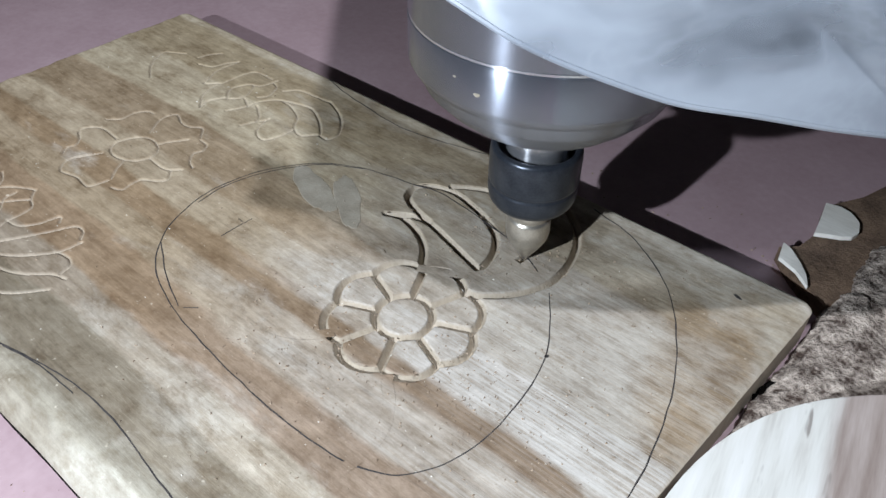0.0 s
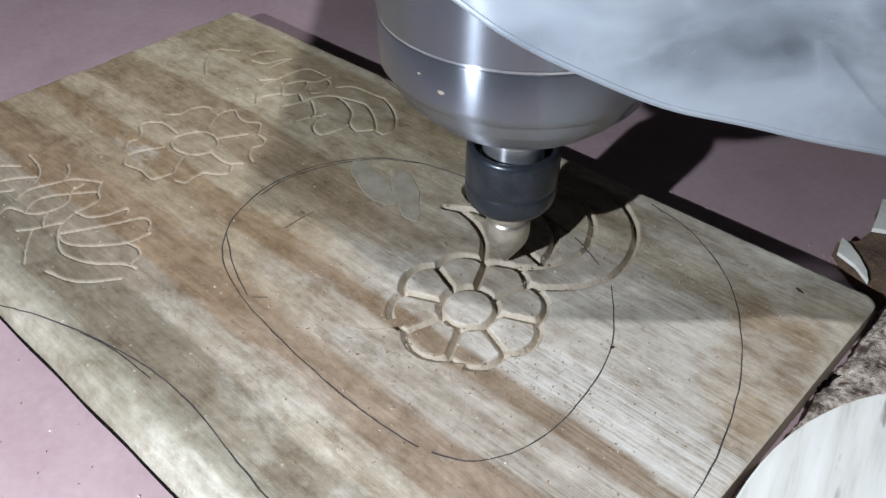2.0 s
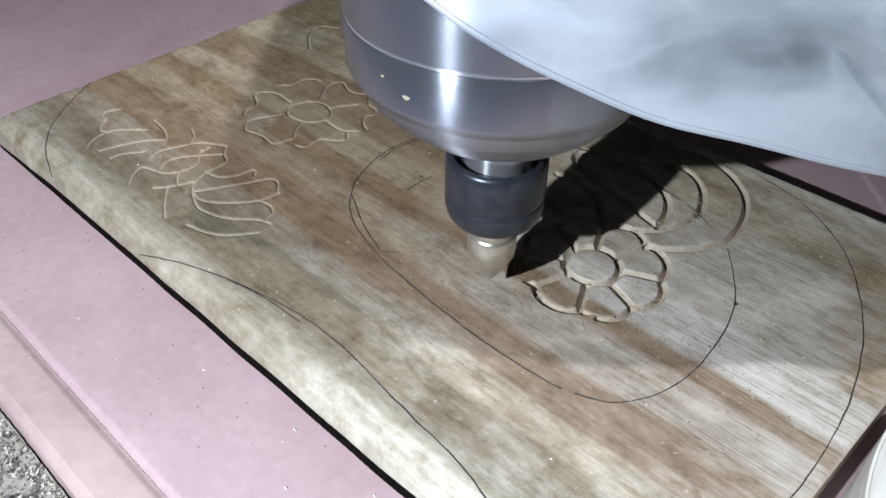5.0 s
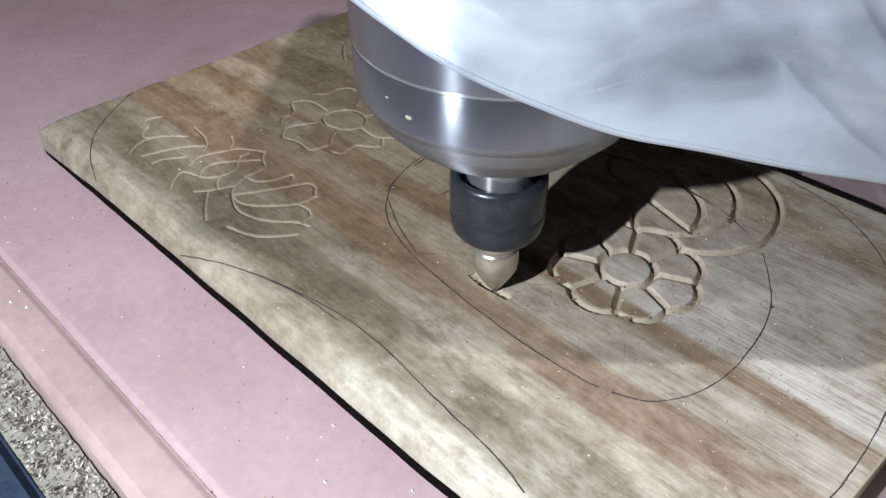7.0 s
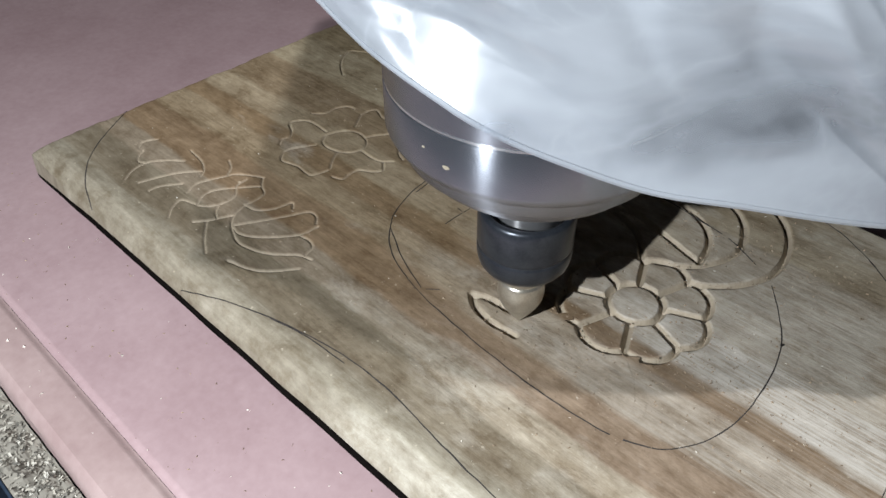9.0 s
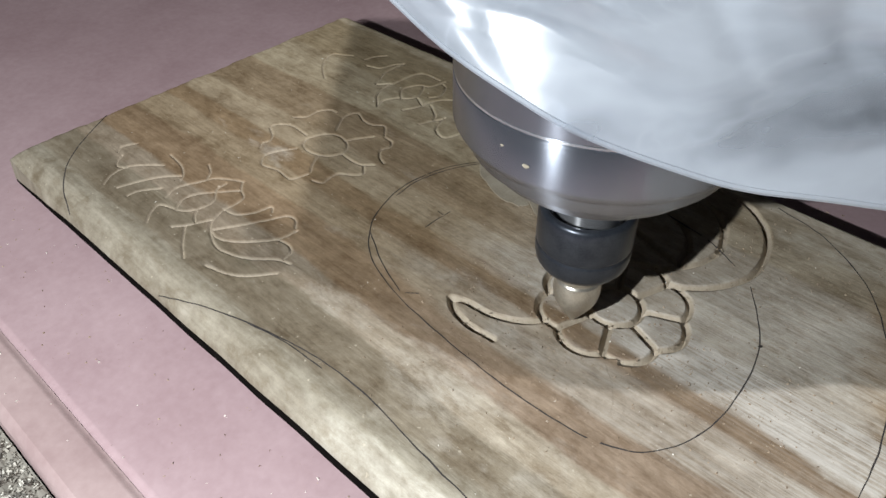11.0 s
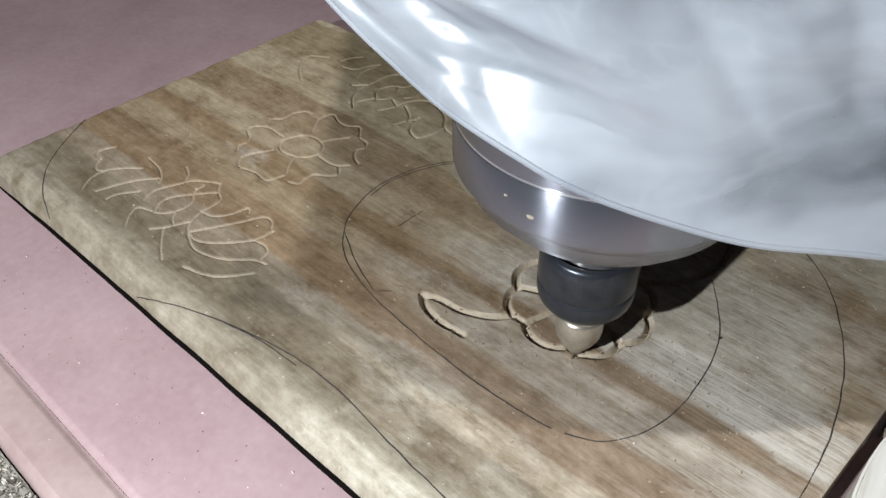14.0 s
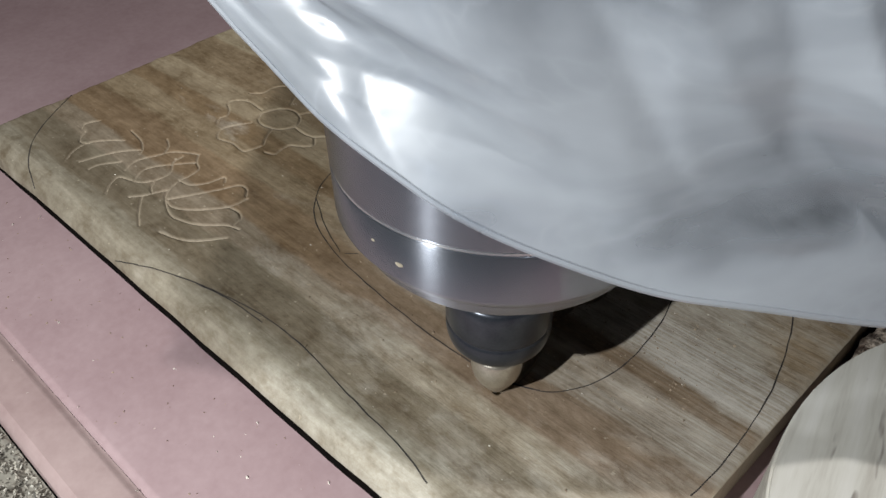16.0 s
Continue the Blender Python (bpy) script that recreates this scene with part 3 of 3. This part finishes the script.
for stroke in ([(438, 224), (449, 209), (462, 185), (468, 156), (467, 119), (454, 92), (431, 80), (400, 77), (362, 78), (316, 83), (287, 89), (261, 100), (241, 120), (230, 147), (229, 172), (236, 198), (255, 225), (281, 241), (314, 249)],
               [(232, 150), (231, 172), (239, 198), (258, 226), (284, 242)], [(246, 114), (270, 100), (297, 89)],
               [(314, 249), (335, 254), (350, 253), (374, 250), (396, 246)], [(401, 245), (409, 242), (424, 234)],
               [(418, 303), (440, 298), (456, 291), (485, 269), (506, 238), (521, 203), (530, 160), (532, 125), (531, 98), (529, 84)],
               [(190, 0), (228, 10), (268, 20.5), (305, 27), (340, 27), (378, 22), (417, 18), (440, 13)], [(255, 17), (280, 22), (308, 23.5)],
               [(2, 73), (21, 45), (40, 24), (63, 9), (83, 1)], [(181, 308), (200, 303), (223, 299), (263, 294), (290, 297), (332, 307)],
               [(268, 139), (269, 161)], [(263, 156), (269, 155)], [(300, 90), (306, 95)]):
    pencil_line(stroke)


def smear(cx, cy, rx, ry, turn, seed, mat, name, label, h=0.00012):
    """A thin irregular patch on the board's face."""
    bm = bmesh.new()
    ring = []
    c, sn = math.cos(radians(turn)), math.sin(radians(turn))
    for i in range(48):
        a = 2 * math.pi * i / 48
        k = 1 + 0.22 * noise.noise((math.cos(a) * 1.7, math.sin(a) * 1.7, seed)) + 0.10 * noise.noise((math.cos(a) * 6, math.sin(a) * 6, seed))
        x, y = rx * k * math.cos(a), ry * k * math.sin(a)
        ring.append((cx + x * c - y * sn, cy + x * sn + y * c))
    top = bm.faces.new([bm.verts.new((x, y, h)) for x, y in ring])
    low = [bm.verts.new((x + (x - cx) * 0.03, y + (y - cy) * 0.03, -0.0001)) for x, y in ring]
    up = list(top.verts)
    for i in range(48):
        k = (i + 1) % 48
        bm.faces.new((up[i], low[i], low[k], up[k]))
    part(name, bm, mat, board, label, False)


FILLER = plain("pale_filler", (0.26, 0.22, 0.16), (0.38, 0.335, 0.255), 90, 0.8, relief=0.3)
smear(0.274, 0.206, 0.027, 0.0085, -20, 3, FILLER, "filler_smear", "pale smear of wood filler", 0.00014)
smear(0.298, 0.211, 0.025, 0.0080, -38, 9, FILLER, "filler_smear", "pale smear of wood filler", 0.00018)
smear(0.5165, 0.288, 0.0028, 0.0009, -20, 5, PENCIL, "nick", "dark nick in the wood")
smear(0.4622, 0.186, 0.0014, 0.0008, 60, 6, PENCIL, "nick", "small dark knot")


def uncut_strips():
    """Wood still standing where the cutter has yet to pass; each piece sinks to the groove's floor as it passes."""
    made = []
    for order, (points, t0, t1) in enumerate(CUT_LATER):
        line = smooth_line(points, 0.0005)
        first, last = line[0] - line[3], line[-1] - line[-4]
        line = np.concatenate([[line[0] + first / np.hypot(*first) * 0.0027], line, [line[-1] + last / np.hypot(*last) * 0.0027]])
        run = np.concatenate([[0], np.cumsum(np.hypot(*np.diff(line, axis=0).T))])
        n = max(2, int(run[-1] / 0.004))
        cuts = [np.array((np.interp(u, run, line[:, 0]), np.interp(u, run, line[:, 1]))) for u in np.linspace(0, run[-1], n + 1)]
        ways = []
        for i in range(n + 1):
            d = cuts[min(i + 1, n)] - cuts[max(i - 1, 0)]
            ways.append(d / np.hypot(*d))
        for i in range(n):
            mid = (cuts[i] + cuts[i + 1]) / 2
            bm = bmesh.new()
            lift = 0.00005 + 0.00003 * order
            ends = []
            for p, d in ((cuts[i], ways[i]), (cuts[i + 1], ways[i + 1])):
                side = np.array((-d[1], d[0]))
                ends.append([bm.verts.new((*(p + side * s - mid), h)) for s, h in ((0.0028, lift), (-0.0028, lift), (-0.0012, -0.0019), (0.0012, -0.0019))])
            a, b = ends
            for k in range(4):
                bm.faces.new((a[k], a[(k + 1) % 4], b[(k + 1) % 4], b[k]))
            bm.faces.new(a[::-1])
            bm.faces.new(b)
            ob = part("uncut_strip", bm, WOOD, board, smooth=False)
            ob.location = (*mid, 0)
            made.append((ob, mid, t0 + (t1 - t0) * (i + 0.5) / n))
    return made


STRIPS = uncut_strips()


# ---- the spindle and its cover ----
def router_spindle():
    base = tagged(new("router_spindle"), "round turned-steel router spindle with a black collet nut", "router spindle")
    body = sharp(part("body", turned([(0, 0.365), (0.0640, 0.365), (0.0640, 0.1495), (0.0632, 0.1490), (0.0632, 0.1478), (0.0640, 0.1473), (0.0640, 0.1275), (0.0610, 0.1225), (0.0, 0.1222)], 120), STEEL, base))
    for turn, height, wide in ((-83, 0.1345, 0.0016), (-93, 0.1390, 0.0008)):
        bm = bmesh.new()
        bmesh.ops.create_uvsphere(bm, u_segments=10, v_segments=6, radius=1.0)
        for v in bm.verts:
            v.co = Vector((v.co.x * 0.0004, v.co.y * wide * (1 + 0.3 * v.co.z), v.co.z * wide * 0.55))
        speck = part("dust_speck", bm, FILLER, body, "pale speck of stuck dust")
        speck.matrix_local = Matrix.Rotation(radians(turn), 4, "Z") @ Matrix.Translation((0.0641, 0, height))
    sharp(part("groove_ring", turned([(0.0628, 0.1489), (0.0636, 0.1489), (0.0636, 0.1479), (0.0628, 0.1479)], 120, 0), BRIGHT, body, "bright ring round the body"))
    sharp(part("nose", turned([(0, 0.1226), (0.0600, 0.1226), (0.0570, 0.1150), (0.0548, 0.1140), (0.0498, 0.1075), (0.0472, 0.1067), (0.0432, 0.1018), (0.0402, 0.1000), (0, 0.0998)], 96), STEEL, base, "stepped steel nose"))
    sharp(part("shaft", turned([(0, 0.1000), (0.0160, 0.1000), (0.0160, 0.0845), (0.0155, 0.0840), (0.0155, 0.0642), (0, 0.0640)], 64), BRIGHT, base, "bright steel shaft"))
    nut = sharp(part("collet_nut", turned([(0.0140, 0.0640), (0.0192, 0.0645), (0.0193, 0.0768), (0.0201, 0.0782), (0.0222, 0.0780), (0.0232, 0.0765), (0.0235, 0.0730), (0.0235, 0.0585), (0.0230, 0.0577), (0.0230, 0.0566), (0.0235, 0.0558),
                                           (0.0234, 0.0510), (0.0226, 0.0470), (0.0205, 0.0438), (0.0165, 0.0425), (0, 0.0425)], 80, 0.0004), BLACK, base, "black steel collet nut"))
    sharp(part("inner_ring", turned([(0.0150, 0.0700), (0.0168, 0.0700), (0.0176, 0.0690), (0.0176, 0.0668), (0.0190, 0.0664), (0.0190, 0.0642), (0.0150, 0.0642)], 64, 0.0002), BRIGHT, nut, "bright stepped inner ring"))
    sharp(part("cutter", turned([(0, 0.0430), (0.0098, 0.0430), (0.0112, 0.0412), (0.0116, 0.0345), (0.0106, 0.0335), (0.0106, 0.0326), (0.0118, 0.0314), (0.0122, 0.0235), (0.0114, 0.0185), (0.0090, 0.0135), (0.0042, 0.0056), (0.0008, 0.0005), (0, 0)], 48, 0.0005), BRASS, base, "pale blunt V-shaped carving cutter"))
    block = part("clamp_block", box(-0.075, 0.069, -0.06, 0.20, 0.30, 0.37, 0.006), GREY, base, "grey clamp block")
    # guessed machine head, added to keep the overhead lamp off the board
    shader_box = part("shade_box", box(0.070, 0.260, -0.045, 0.20, 0.175, 0.38, 0.008), GREY, base, "grey box behind the film, added to block the overhead light")
    plate = part("carriage_plate", box(0.262, 0.62, 0.01, 0.20, 0.135, 0.38, 0.008), GREY, base, "blue-grey machine carriage")
    block.rotation_euler.z = shader_box.rotation_euler.z = plate.rotation_euler.z = math.atan2(0.66, 0.75)
    return base


spindle = router_spindle()


def crumple(s, v, long_, wide, turn, rng):
    """Flat slanting facets that meet in creases, as in crumpled film."""
    c, d = math.cos(turn), math.sin(turn)
    u, w = (s * c + v * d) / long_ + 20, (-s * d + v * c) / wide + 20
    a, b = rng.uniform(0, 6, 2)
    u, w = u + 0.28 * np.sin(1.9 * w + a), w + 0.30 * np.sin(2.3 * u + b)
    h = rng.normal(0, 1, (90, 90))
    i, k = np.floor(u).astype(int) % 88, np.floor(w).astype(int) % 88
    fu, fw = u - np.floor(u), w - np.floor(w)
    low = h[i, k] + fu * (h[i + 1, k] - h[i, k]) + fw * (h[i, k + 1] - h[i, k])
    high = h[i + 1, k + 1] + (1 - fu) * (h[i, k + 1] - h[i + 1, k + 1]) + (1 - fw) * (h[i + 1, k] - h[i + 1, k + 1])
    return np.where(fu + fw < 1, low, high)


def plastic_cover():
    """Crumpled film hung round the spindle, clinging to it in front, lower edge falling away to one side."""
    right, toward = np.array((0.75, 0.66)), np.array((0.66, -0.75))
    plan = [(-0.112, 0.026), (-0.096, 0.031), (-0.073, 0.047), (-0.053, 0.066), (-0.024, 0.083), (0.014, 0.091), (0.06, 0.092), (0.12, 0.085), (0.2, 0.062), (0.35, 0.03), (0.62, 0.0), (0.8, -0.05)]
    hem = [0.226, 0.2115, 0.1925, 0.1815, 0.1705, 0.1580, 0.1480, 0.1340, 0.107, 0.081, 0.062, 0.055]
    step = 0.0022
    line = smooth_line([(1000 * a, 1000 * b) for a, b in plan], step)
    hems = smooth_line([(i * 10, 1000 * h) for i, h in enumerate(hem)], 0.0001)
    n, rows = len(line), 130
    seg = [max(2, int(math.hypot(c - a, d - b) / step)) for (a, b), (c, d) in zip(plan, plan[1:])]
    place = np.concatenate([i + np.arange(k) / k for i, k in enumerate(seg)] + [np.array([len(plan) - 1.0])])
    ss = (np.arange(n) * step)[:, None]
    vv = (0.24 * (np.arange(rows + 1) / rows) ** 1.2)[None, :]
    rng = np.random.default_rng(21)
    push = np.zeros((n, rows + 1))
    for long_, wide, tall, turn in ((0.20, 0.075, 0.0120, -0.5), (0.11, 0.034, 0.0110, -0.25), (0.060, 0.022, 0.0062, -0.7), (0.030, 0.012, 0.0018, 0.3)):
        push += tall * crumple(ss, vv, long_, wide, turn, rng)
    push = np.maximum(push, -0.012)
    for _ in range(1):
        push[1:-1, 1:-1] = 0.5 * push[1:-1, 1:-1] + 0.125 * (push[2:, 1:-1] + push[:-2, 1:-1] + push[1:-1, 2:] + push[1:-1, :-2])
    bm = bmesh.new()
    grid = []
    for i in range(n):
        a, b = line[i]
        z0 = float(np.interp(place[i], hems[:, 0] * 100, hems[:, 1]))
        t = line[min(i + 1, n - 1)] - line[max(i - 1, 0)]
        t = t / np.hypot(*t)
        out = np.array((-t[1], t[0]))
        front = math.exp(-((a - 0.01) / 0.075) ** 2)
        col = []
        for k in range(rows + 1):
            v = float(vv[0, k]) * min(1.0, (0.31 + 0.06 * min(1.0, max(0.0, (a + 0.09) / 0.09)) - z0) / 0.24)
            far = min(1.0, v / 0.03)
            p = np.array((a, b)) + out * ((0.12 + 0.88 * far) * (1 - 0.55 * front) * push[i, k] + (0.05 - 0.42 * front) * v)
            r = math.hypot(*p)
            if r < 0.0665 and b > 0:
                p = p * (0.0665 / r)
            w = p[0] * right + p[1] * toward
            col.append(bm.verts.new((w[0], w[1], z0 + v + 0.002 * noise.noise((i * step * 22, 3, 3)) * (1 - far))))
        grid.append(col)
    for a, b in zip(grid, grid[1:]):
        for k in range(rows):
            bm.faces.new((a[k], b[k], b[k + 1], a[k + 1]))
    ob = finish("plastic_cover", bm, FILM)
    thick = ob.modifiers.new("thickness", "SOLIDIFY")
    thick.thickness = 0.0004
    bm = bmesh.new()
    tube = []
    for i in range(0, n, 2):
        c = ob.data.vertices[i * (rows + 1)].co
        d = ob.data.vertices[min(i + 2, n - 1) * (rows + 1)].co - ob.data.vertices[max(i - 2, 0) * (rows + 1)].co
        side = d.cross(Vector((0, 0, 1))).normalized()
        up = side.cross(d).normalized()
        tube.append([bm.verts.new(c + side * 0.0006 * math.cos(a) + up * 0.0011 * math.sin(a)) for a in np.linspace(0, 2 * math.pi, 6, endpoint=False)])
    for a, b in zip(tube, tube[1:]):
        for k in range(6):
            bm.faces.new((a[k], b[k], b[(k + 1) % 6], a[(k + 1) % 6]))
    part("hem", bm, FILM, ob, "whitish folded hem of the sheet")
    return tagged(ob, "crumpled translucent plastic sheet wrapped round the spindle", "plastic sheet")


cover = plastic_cover()


# ---- loose wood round the board ----
def wood_disc():
    cx, cy, r, top = 0.6900, 0.1335, 0.1435, 0.0285
    base = tagged(new("wood_disc"), "pale round sawn wooden disc with a brown heartwood stripe", "wood slice")
    base.location = (cx, cy, BED_Z)
    h = top - BED_Z

    def slab(x0, x1):
        bm = bmesh.new()
        n = 90
        ring = []
        for i in range(n):
            a = 2 * math.pi * i / n
            rr = r * (1 + 0.006 * noise.noise((math.cos(a) * 2, math.sin(a) * 2, 3)))
            ring.append((min(max(rr * math.cos(a), x0), x1), rr * math.sin(a)))
        pts = []
        for q in ring:
            if not pts or math.hypot(q[0] - pts[-1][0], q[1] - pts[-1][1]) > 0.0005:
                pts.append(q)
        face = bm.faces.new([bm.verts.new((x, y, 0)) for x, y in pts])
        up = bmesh.ops.extrude_face_region(bm, geom=[face])["geom"]
        bmesh.ops.translate(bm, vec=(0, 0, h), verts=[v for v in up if isinstance(v, bmesh.types.BMVert)])
        rim = [e for e in bm.edges if all(v.co.z > h * 0.9 for v in e.verts)]
        bmesh.ops.bevel(bm, geom=rim, offset=0.0012, segments=2, affect="EDGES")
        return bm

    ob = part("slice", slab(-0.2, 0.2), SLICE, base, smooth=False)
    ob.matrix_local = Matrix.Rotation(radians(10), 4, "Z")
    return base


wood_disc()


def fibre_slab():
    """A rough cross-cut slab with a fairly straight, crumbly edge."""
    bm = bmesh.new()
    nx, ny = 90, 120
    grid = []
    for i in range(nx + 1):
        col = []
        for k in range(ny + 1):
            y = 0.20 + 0.34 * k / ny
            west = 0.561 - 0.012 * (0.42 - y) / 0.2 + 0.0025 * noise.noise((2, y * 70, 1)) + 0.0015 * noise.noise((2, y * 240, 1))
            x = west + (0.80 - west) * (i / nx) ** 1.2
            d = min(1.0, (x - west) / 0.006)
            z = -0.011 + 0.004 * noise.noise((x * 45, y * 45, 2)) + 0.003 * abs(noise.noise((x * 130, y * 80, 7))) + 0.002 * noise.noise((x * 330, y * 330, 4)) - 0.004 * (1 - d)
            col.append(bm.verts.new((x, y, z)))
        grid.append(col)
    for a, b in zip(grid, grid[1:]):
        for k in range(ny):
            bm.faces.new((a[k], b[k], b[k + 1], a[k + 1]))
    rim = [g[0] for g in grid] + grid[-1][1:] + [g[-1] for g in grid[-2::-1]] + grid[0][-2:0:-1]
    low = [bm.verts.new((v.co.x, v.co.y, BED_Z)) for v in rim]
    for i in range(len(rim)):
        k = (i + 1) % len(rim)
        bm.faces.new((rim[i], low[i], low[k], rim[k]))
    bm.faces.new(low)
    return tagged(finish("fibre_slab", bm, BARK, True), "rough brown cross-cut wood slab with crumbly edge beside the board", "wood slab")


fibre_slab()


def flat_piece(name, outline, z0, z1, mat, label, category, round_=True):
    """A flat sawn piece of a given outline in millimetres, with eased upper arrises."""
    pts = [np.array(q) / 1000 for q in outline]
    if round_:
        pts = list(smooth_line([*outline, outline[0]], 0.002))[:-1]
    cx, cy = np.mean(pts, axis=0)
    bm = bmesh.new()
    face = bm.faces.new([bm.verts.new((x - cx, y - cy, 0)) for x, y in pts])
    up = bmesh.ops.extrude_face_region(bm, geom=[face])["geom"]
    bmesh.ops.translate(bm, vec=(0, 0, z1 - z0), verts=[v for v in up if isinstance(v, bmesh.types.BMVert)])
    ob = finish(name, bm, mat, False)
    ob.location = (cx, cy, z0)
    return tagged(ob, label, category)


# a dark piece with a scalloped edge, and the pale chips lying on it
flat_piece("carved_offcut", [(515, 360), (524, 369), (527, 384), (528, 400), (522, 419), (532, 436), (538, 446), (546, 470), (580, 492), (600, 440), (582, 390), (561, 345), (553, 328), (541, 335), (530, 344)], BED_Z, -0.0125, LEAF, "dark brown scalloped wood offcut lying on the bed", "wood offcut", False)
flat_piece("pale_offcut", [(522, 419), (531, 421), (538, 419), (545, 412), (548, 402), (546, 395), (541, 391), (527, 384), (525, 400)], -0.0125, -0.0095, PALE, "small pale rounded wood chip on a dark offcut", "wood offcut", False)
flat_piece("pale_offcut", [(516, 363), (522, 360), (530, 352), (537, 343), (541, 334), (531, 343), (519, 348)], -0.0125, -0.0100, PALE, "small pale curved wood chip on a dark offcut", "wood offcut", False)


def bark_chunk(x, y, size, turn, seed):
    """A broken lump of black bark lying in the gap beside the board."""
    bm = bmesh.new()
    bmesh.ops.create_icosphere(bm, subdivisions=3, radius=1.0)
    for v in bm.verts:
        k = 1 + 0.35 * noise.noise(v.co * 1.8 + Vector((seed, 0, 0))) + 0.2 * noise.noise(v.co * 5 + Vector((seed, 3, 0)))
        v.co = Vector((v.co.x * size * 1.7 * k, v.co.y * size * 0.7 * k, max(-size, v.co.z * size * k) + size))
    ob = finish("bark_chunk", bm, BARK_AND_SHADE, False)
    ob.matrix_world = pose(x, y, BED_Z, 0, 0, turn)
    tagged(ob, "small broken lump of black bark beside the board", "bark chunk", "bark lumps beside the board")


bark_chunk(0.5547, 0.2579, 0.0050, 55, 2)
bark_chunk(0.5549, 0.2487, 0.0042, 20, 7)


def sawdust():
    rng = random.Random(7)
    bm = bmesh.new()

    def crumb(x, y, z, s):
        a, t = rng.uniform(0, 6.28), rng.uniform(0.3, 1.0)
        co = [(s * math.cos(a), s * math.sin(a), 0), (-s * t * math.sin(a), s * t * math.cos(a), 0), (-s * math.cos(a), -s * math.sin(a), 0), (0, 0, s * 0.9)]
        v = [bm.verts.new((x + p[0], y + p[1], z + p[2])) for p in co]
        for f in ((0, 1, 3), (1, 2, 3), (2, 0, 3), (0, 2, 1)):
            bm.faces.new([v[k] for k in f])

    for cx, cy, spread, count in ((0.40, 0.24, 0.045, 420), (0.38, 0.11, 0.045, 520), (0.46, 0.27, 0.04, 200), (0.45, 0.15, 0.035, 260), (0.35, 0.17, 0.13, 500), (0.47, 0.14, 0.03, 170)):
        for _ in range(count):
            x, y = rng.gauss(cx, spread), rng.gauss(cy, spread * 0.7)
            if 0.02 < x < 0.52 and 0.02 < y < 0.30:
                crumb(x, y, 0.0, rng.choice((0.0003, 0.0004, 0.0004, 0.0006, 0.0009)))
    for _ in range(260):
        crumb(rng.uniform(-0.1, 0.6), rng.uniform(-0.07, -0.004), BED_Z, rng.choice((0.0003, 0.0004, 0.0008)))
    for _ in range(160):
        crumb(rng.uniform(0.3, 0.54), rng.uniform(0.315, 0.39), BED_Z, rng.choice((0.0004, 0.0007, 0.001)))
    tagged(finish("sawdust", bm, DUST, False), "scattered brown sawdust crumbs on the board and bed", "sawdust", kind="stuff")
    bm = bmesh.new()
    for _ in range(90):
        crumb(rng.uniform(-0.05, 0.55), rng.uniform(-0.094, -0.006), BED_Z, rng.choice((0.0004, 0.0005, 0.0007, 0.0012)))
    for _ in range(120):
        crumb(rng.uniform(0.03, 0.50), rng.uniform(0.02, 0.29), 0.0, rng.choice((0.0003, 0.0004, 0.0006)))
    tagged(finish("wood_chips", bm, PALE, False), "scattered tiny pale wood chips on the bed and board", "wood chips", kind="stuff")


sawdust()

# ---- what moves ----
# the cutter's tip: seconds, x, y and height in millimetres
TIP = [(0, 411.5, 238.5, 0), (0.5, 407.5, 222, 0), (1, 398, 208, 0), (1.5, 388, 200, 0), (1.9, 384, 199.5, 2), (2.5, 387.5, 199, 11), (3, 387, 194, 12), (3.5, 383, 174, 12), (4, 377, 151, 12), (4.5, 371, 126, 12),
       (5, 364, 104, 12), (5.2, 361, 100, 9), (5.6, 358, 97, 0), (6.6, 351, 96, 0), (7.5, 341.5, 96, 0), (8, 327, 104, 0), (8.5, 335.7, 106, 0), (9, 352, 107.5, 0), (9.5, 365.5, 116, 0),
       (10.1, 372, 128, 0), (11, 380, 136, 1), (12, 388, 138, 0), (12.5, 400.5, 138.5, 0), (13, 403.5, 136.5, 0), (13.5, 405.5, 131, 0), (14, 410.5, 125.5, 0), (14.5, 421.5, 115.5, 0), (15, 430.5, 101.5, 0),
       (15.5, 432.5, 87.5, 0), (16, 430.5, 71.5, 0)]


def motions():
    rows = [(t, pose(x / 1000, y / 1000, h / 1000 - 0.001)) for t, x, y, h in TIP]
    walk(spindle, rows)
    # the film lifts (millimetres) and tilts (degrees) a little on the spindle
    sway = [(0, 0, 0), (1, 0, -1.8), (2.5, 0, -4.2), (4.5, 0, -4.5), (5.2, 0, -3.8), (7.5, 0, -0.5), (9.5, 0, 0.3), (12, 0, 2), (13.5, 0, 2.2), (14.5, 2, 2.2), (15, 6, 1.2), (15.5, 9, -0.8), (16, 8, -2.1)]
    when, lift, tilt = zip(*sway)
    axis = Vector((0.66, -0.75, 0))
    walk(cover, [(t, Matrix.Translation((0, 0, np.interp(t, when, lift) / 1000)) @ m @ Matrix.Rotation(radians(np.interp(t, when, tilt)), 4, axis)) for t, m in rows])
    for ob, mid, t in STRIPS:
        up, down = pose(*mid, 0), pose(*mid, -0.0042)
        if t <= 0.05:
            walk(ob, [(0, down), (16, down)])
        else:
            walk(ob, [(0, up), (max(0.034, t - 0.07), up), (min(t + 0.07, 15.9), down), (16, down)])


motions()
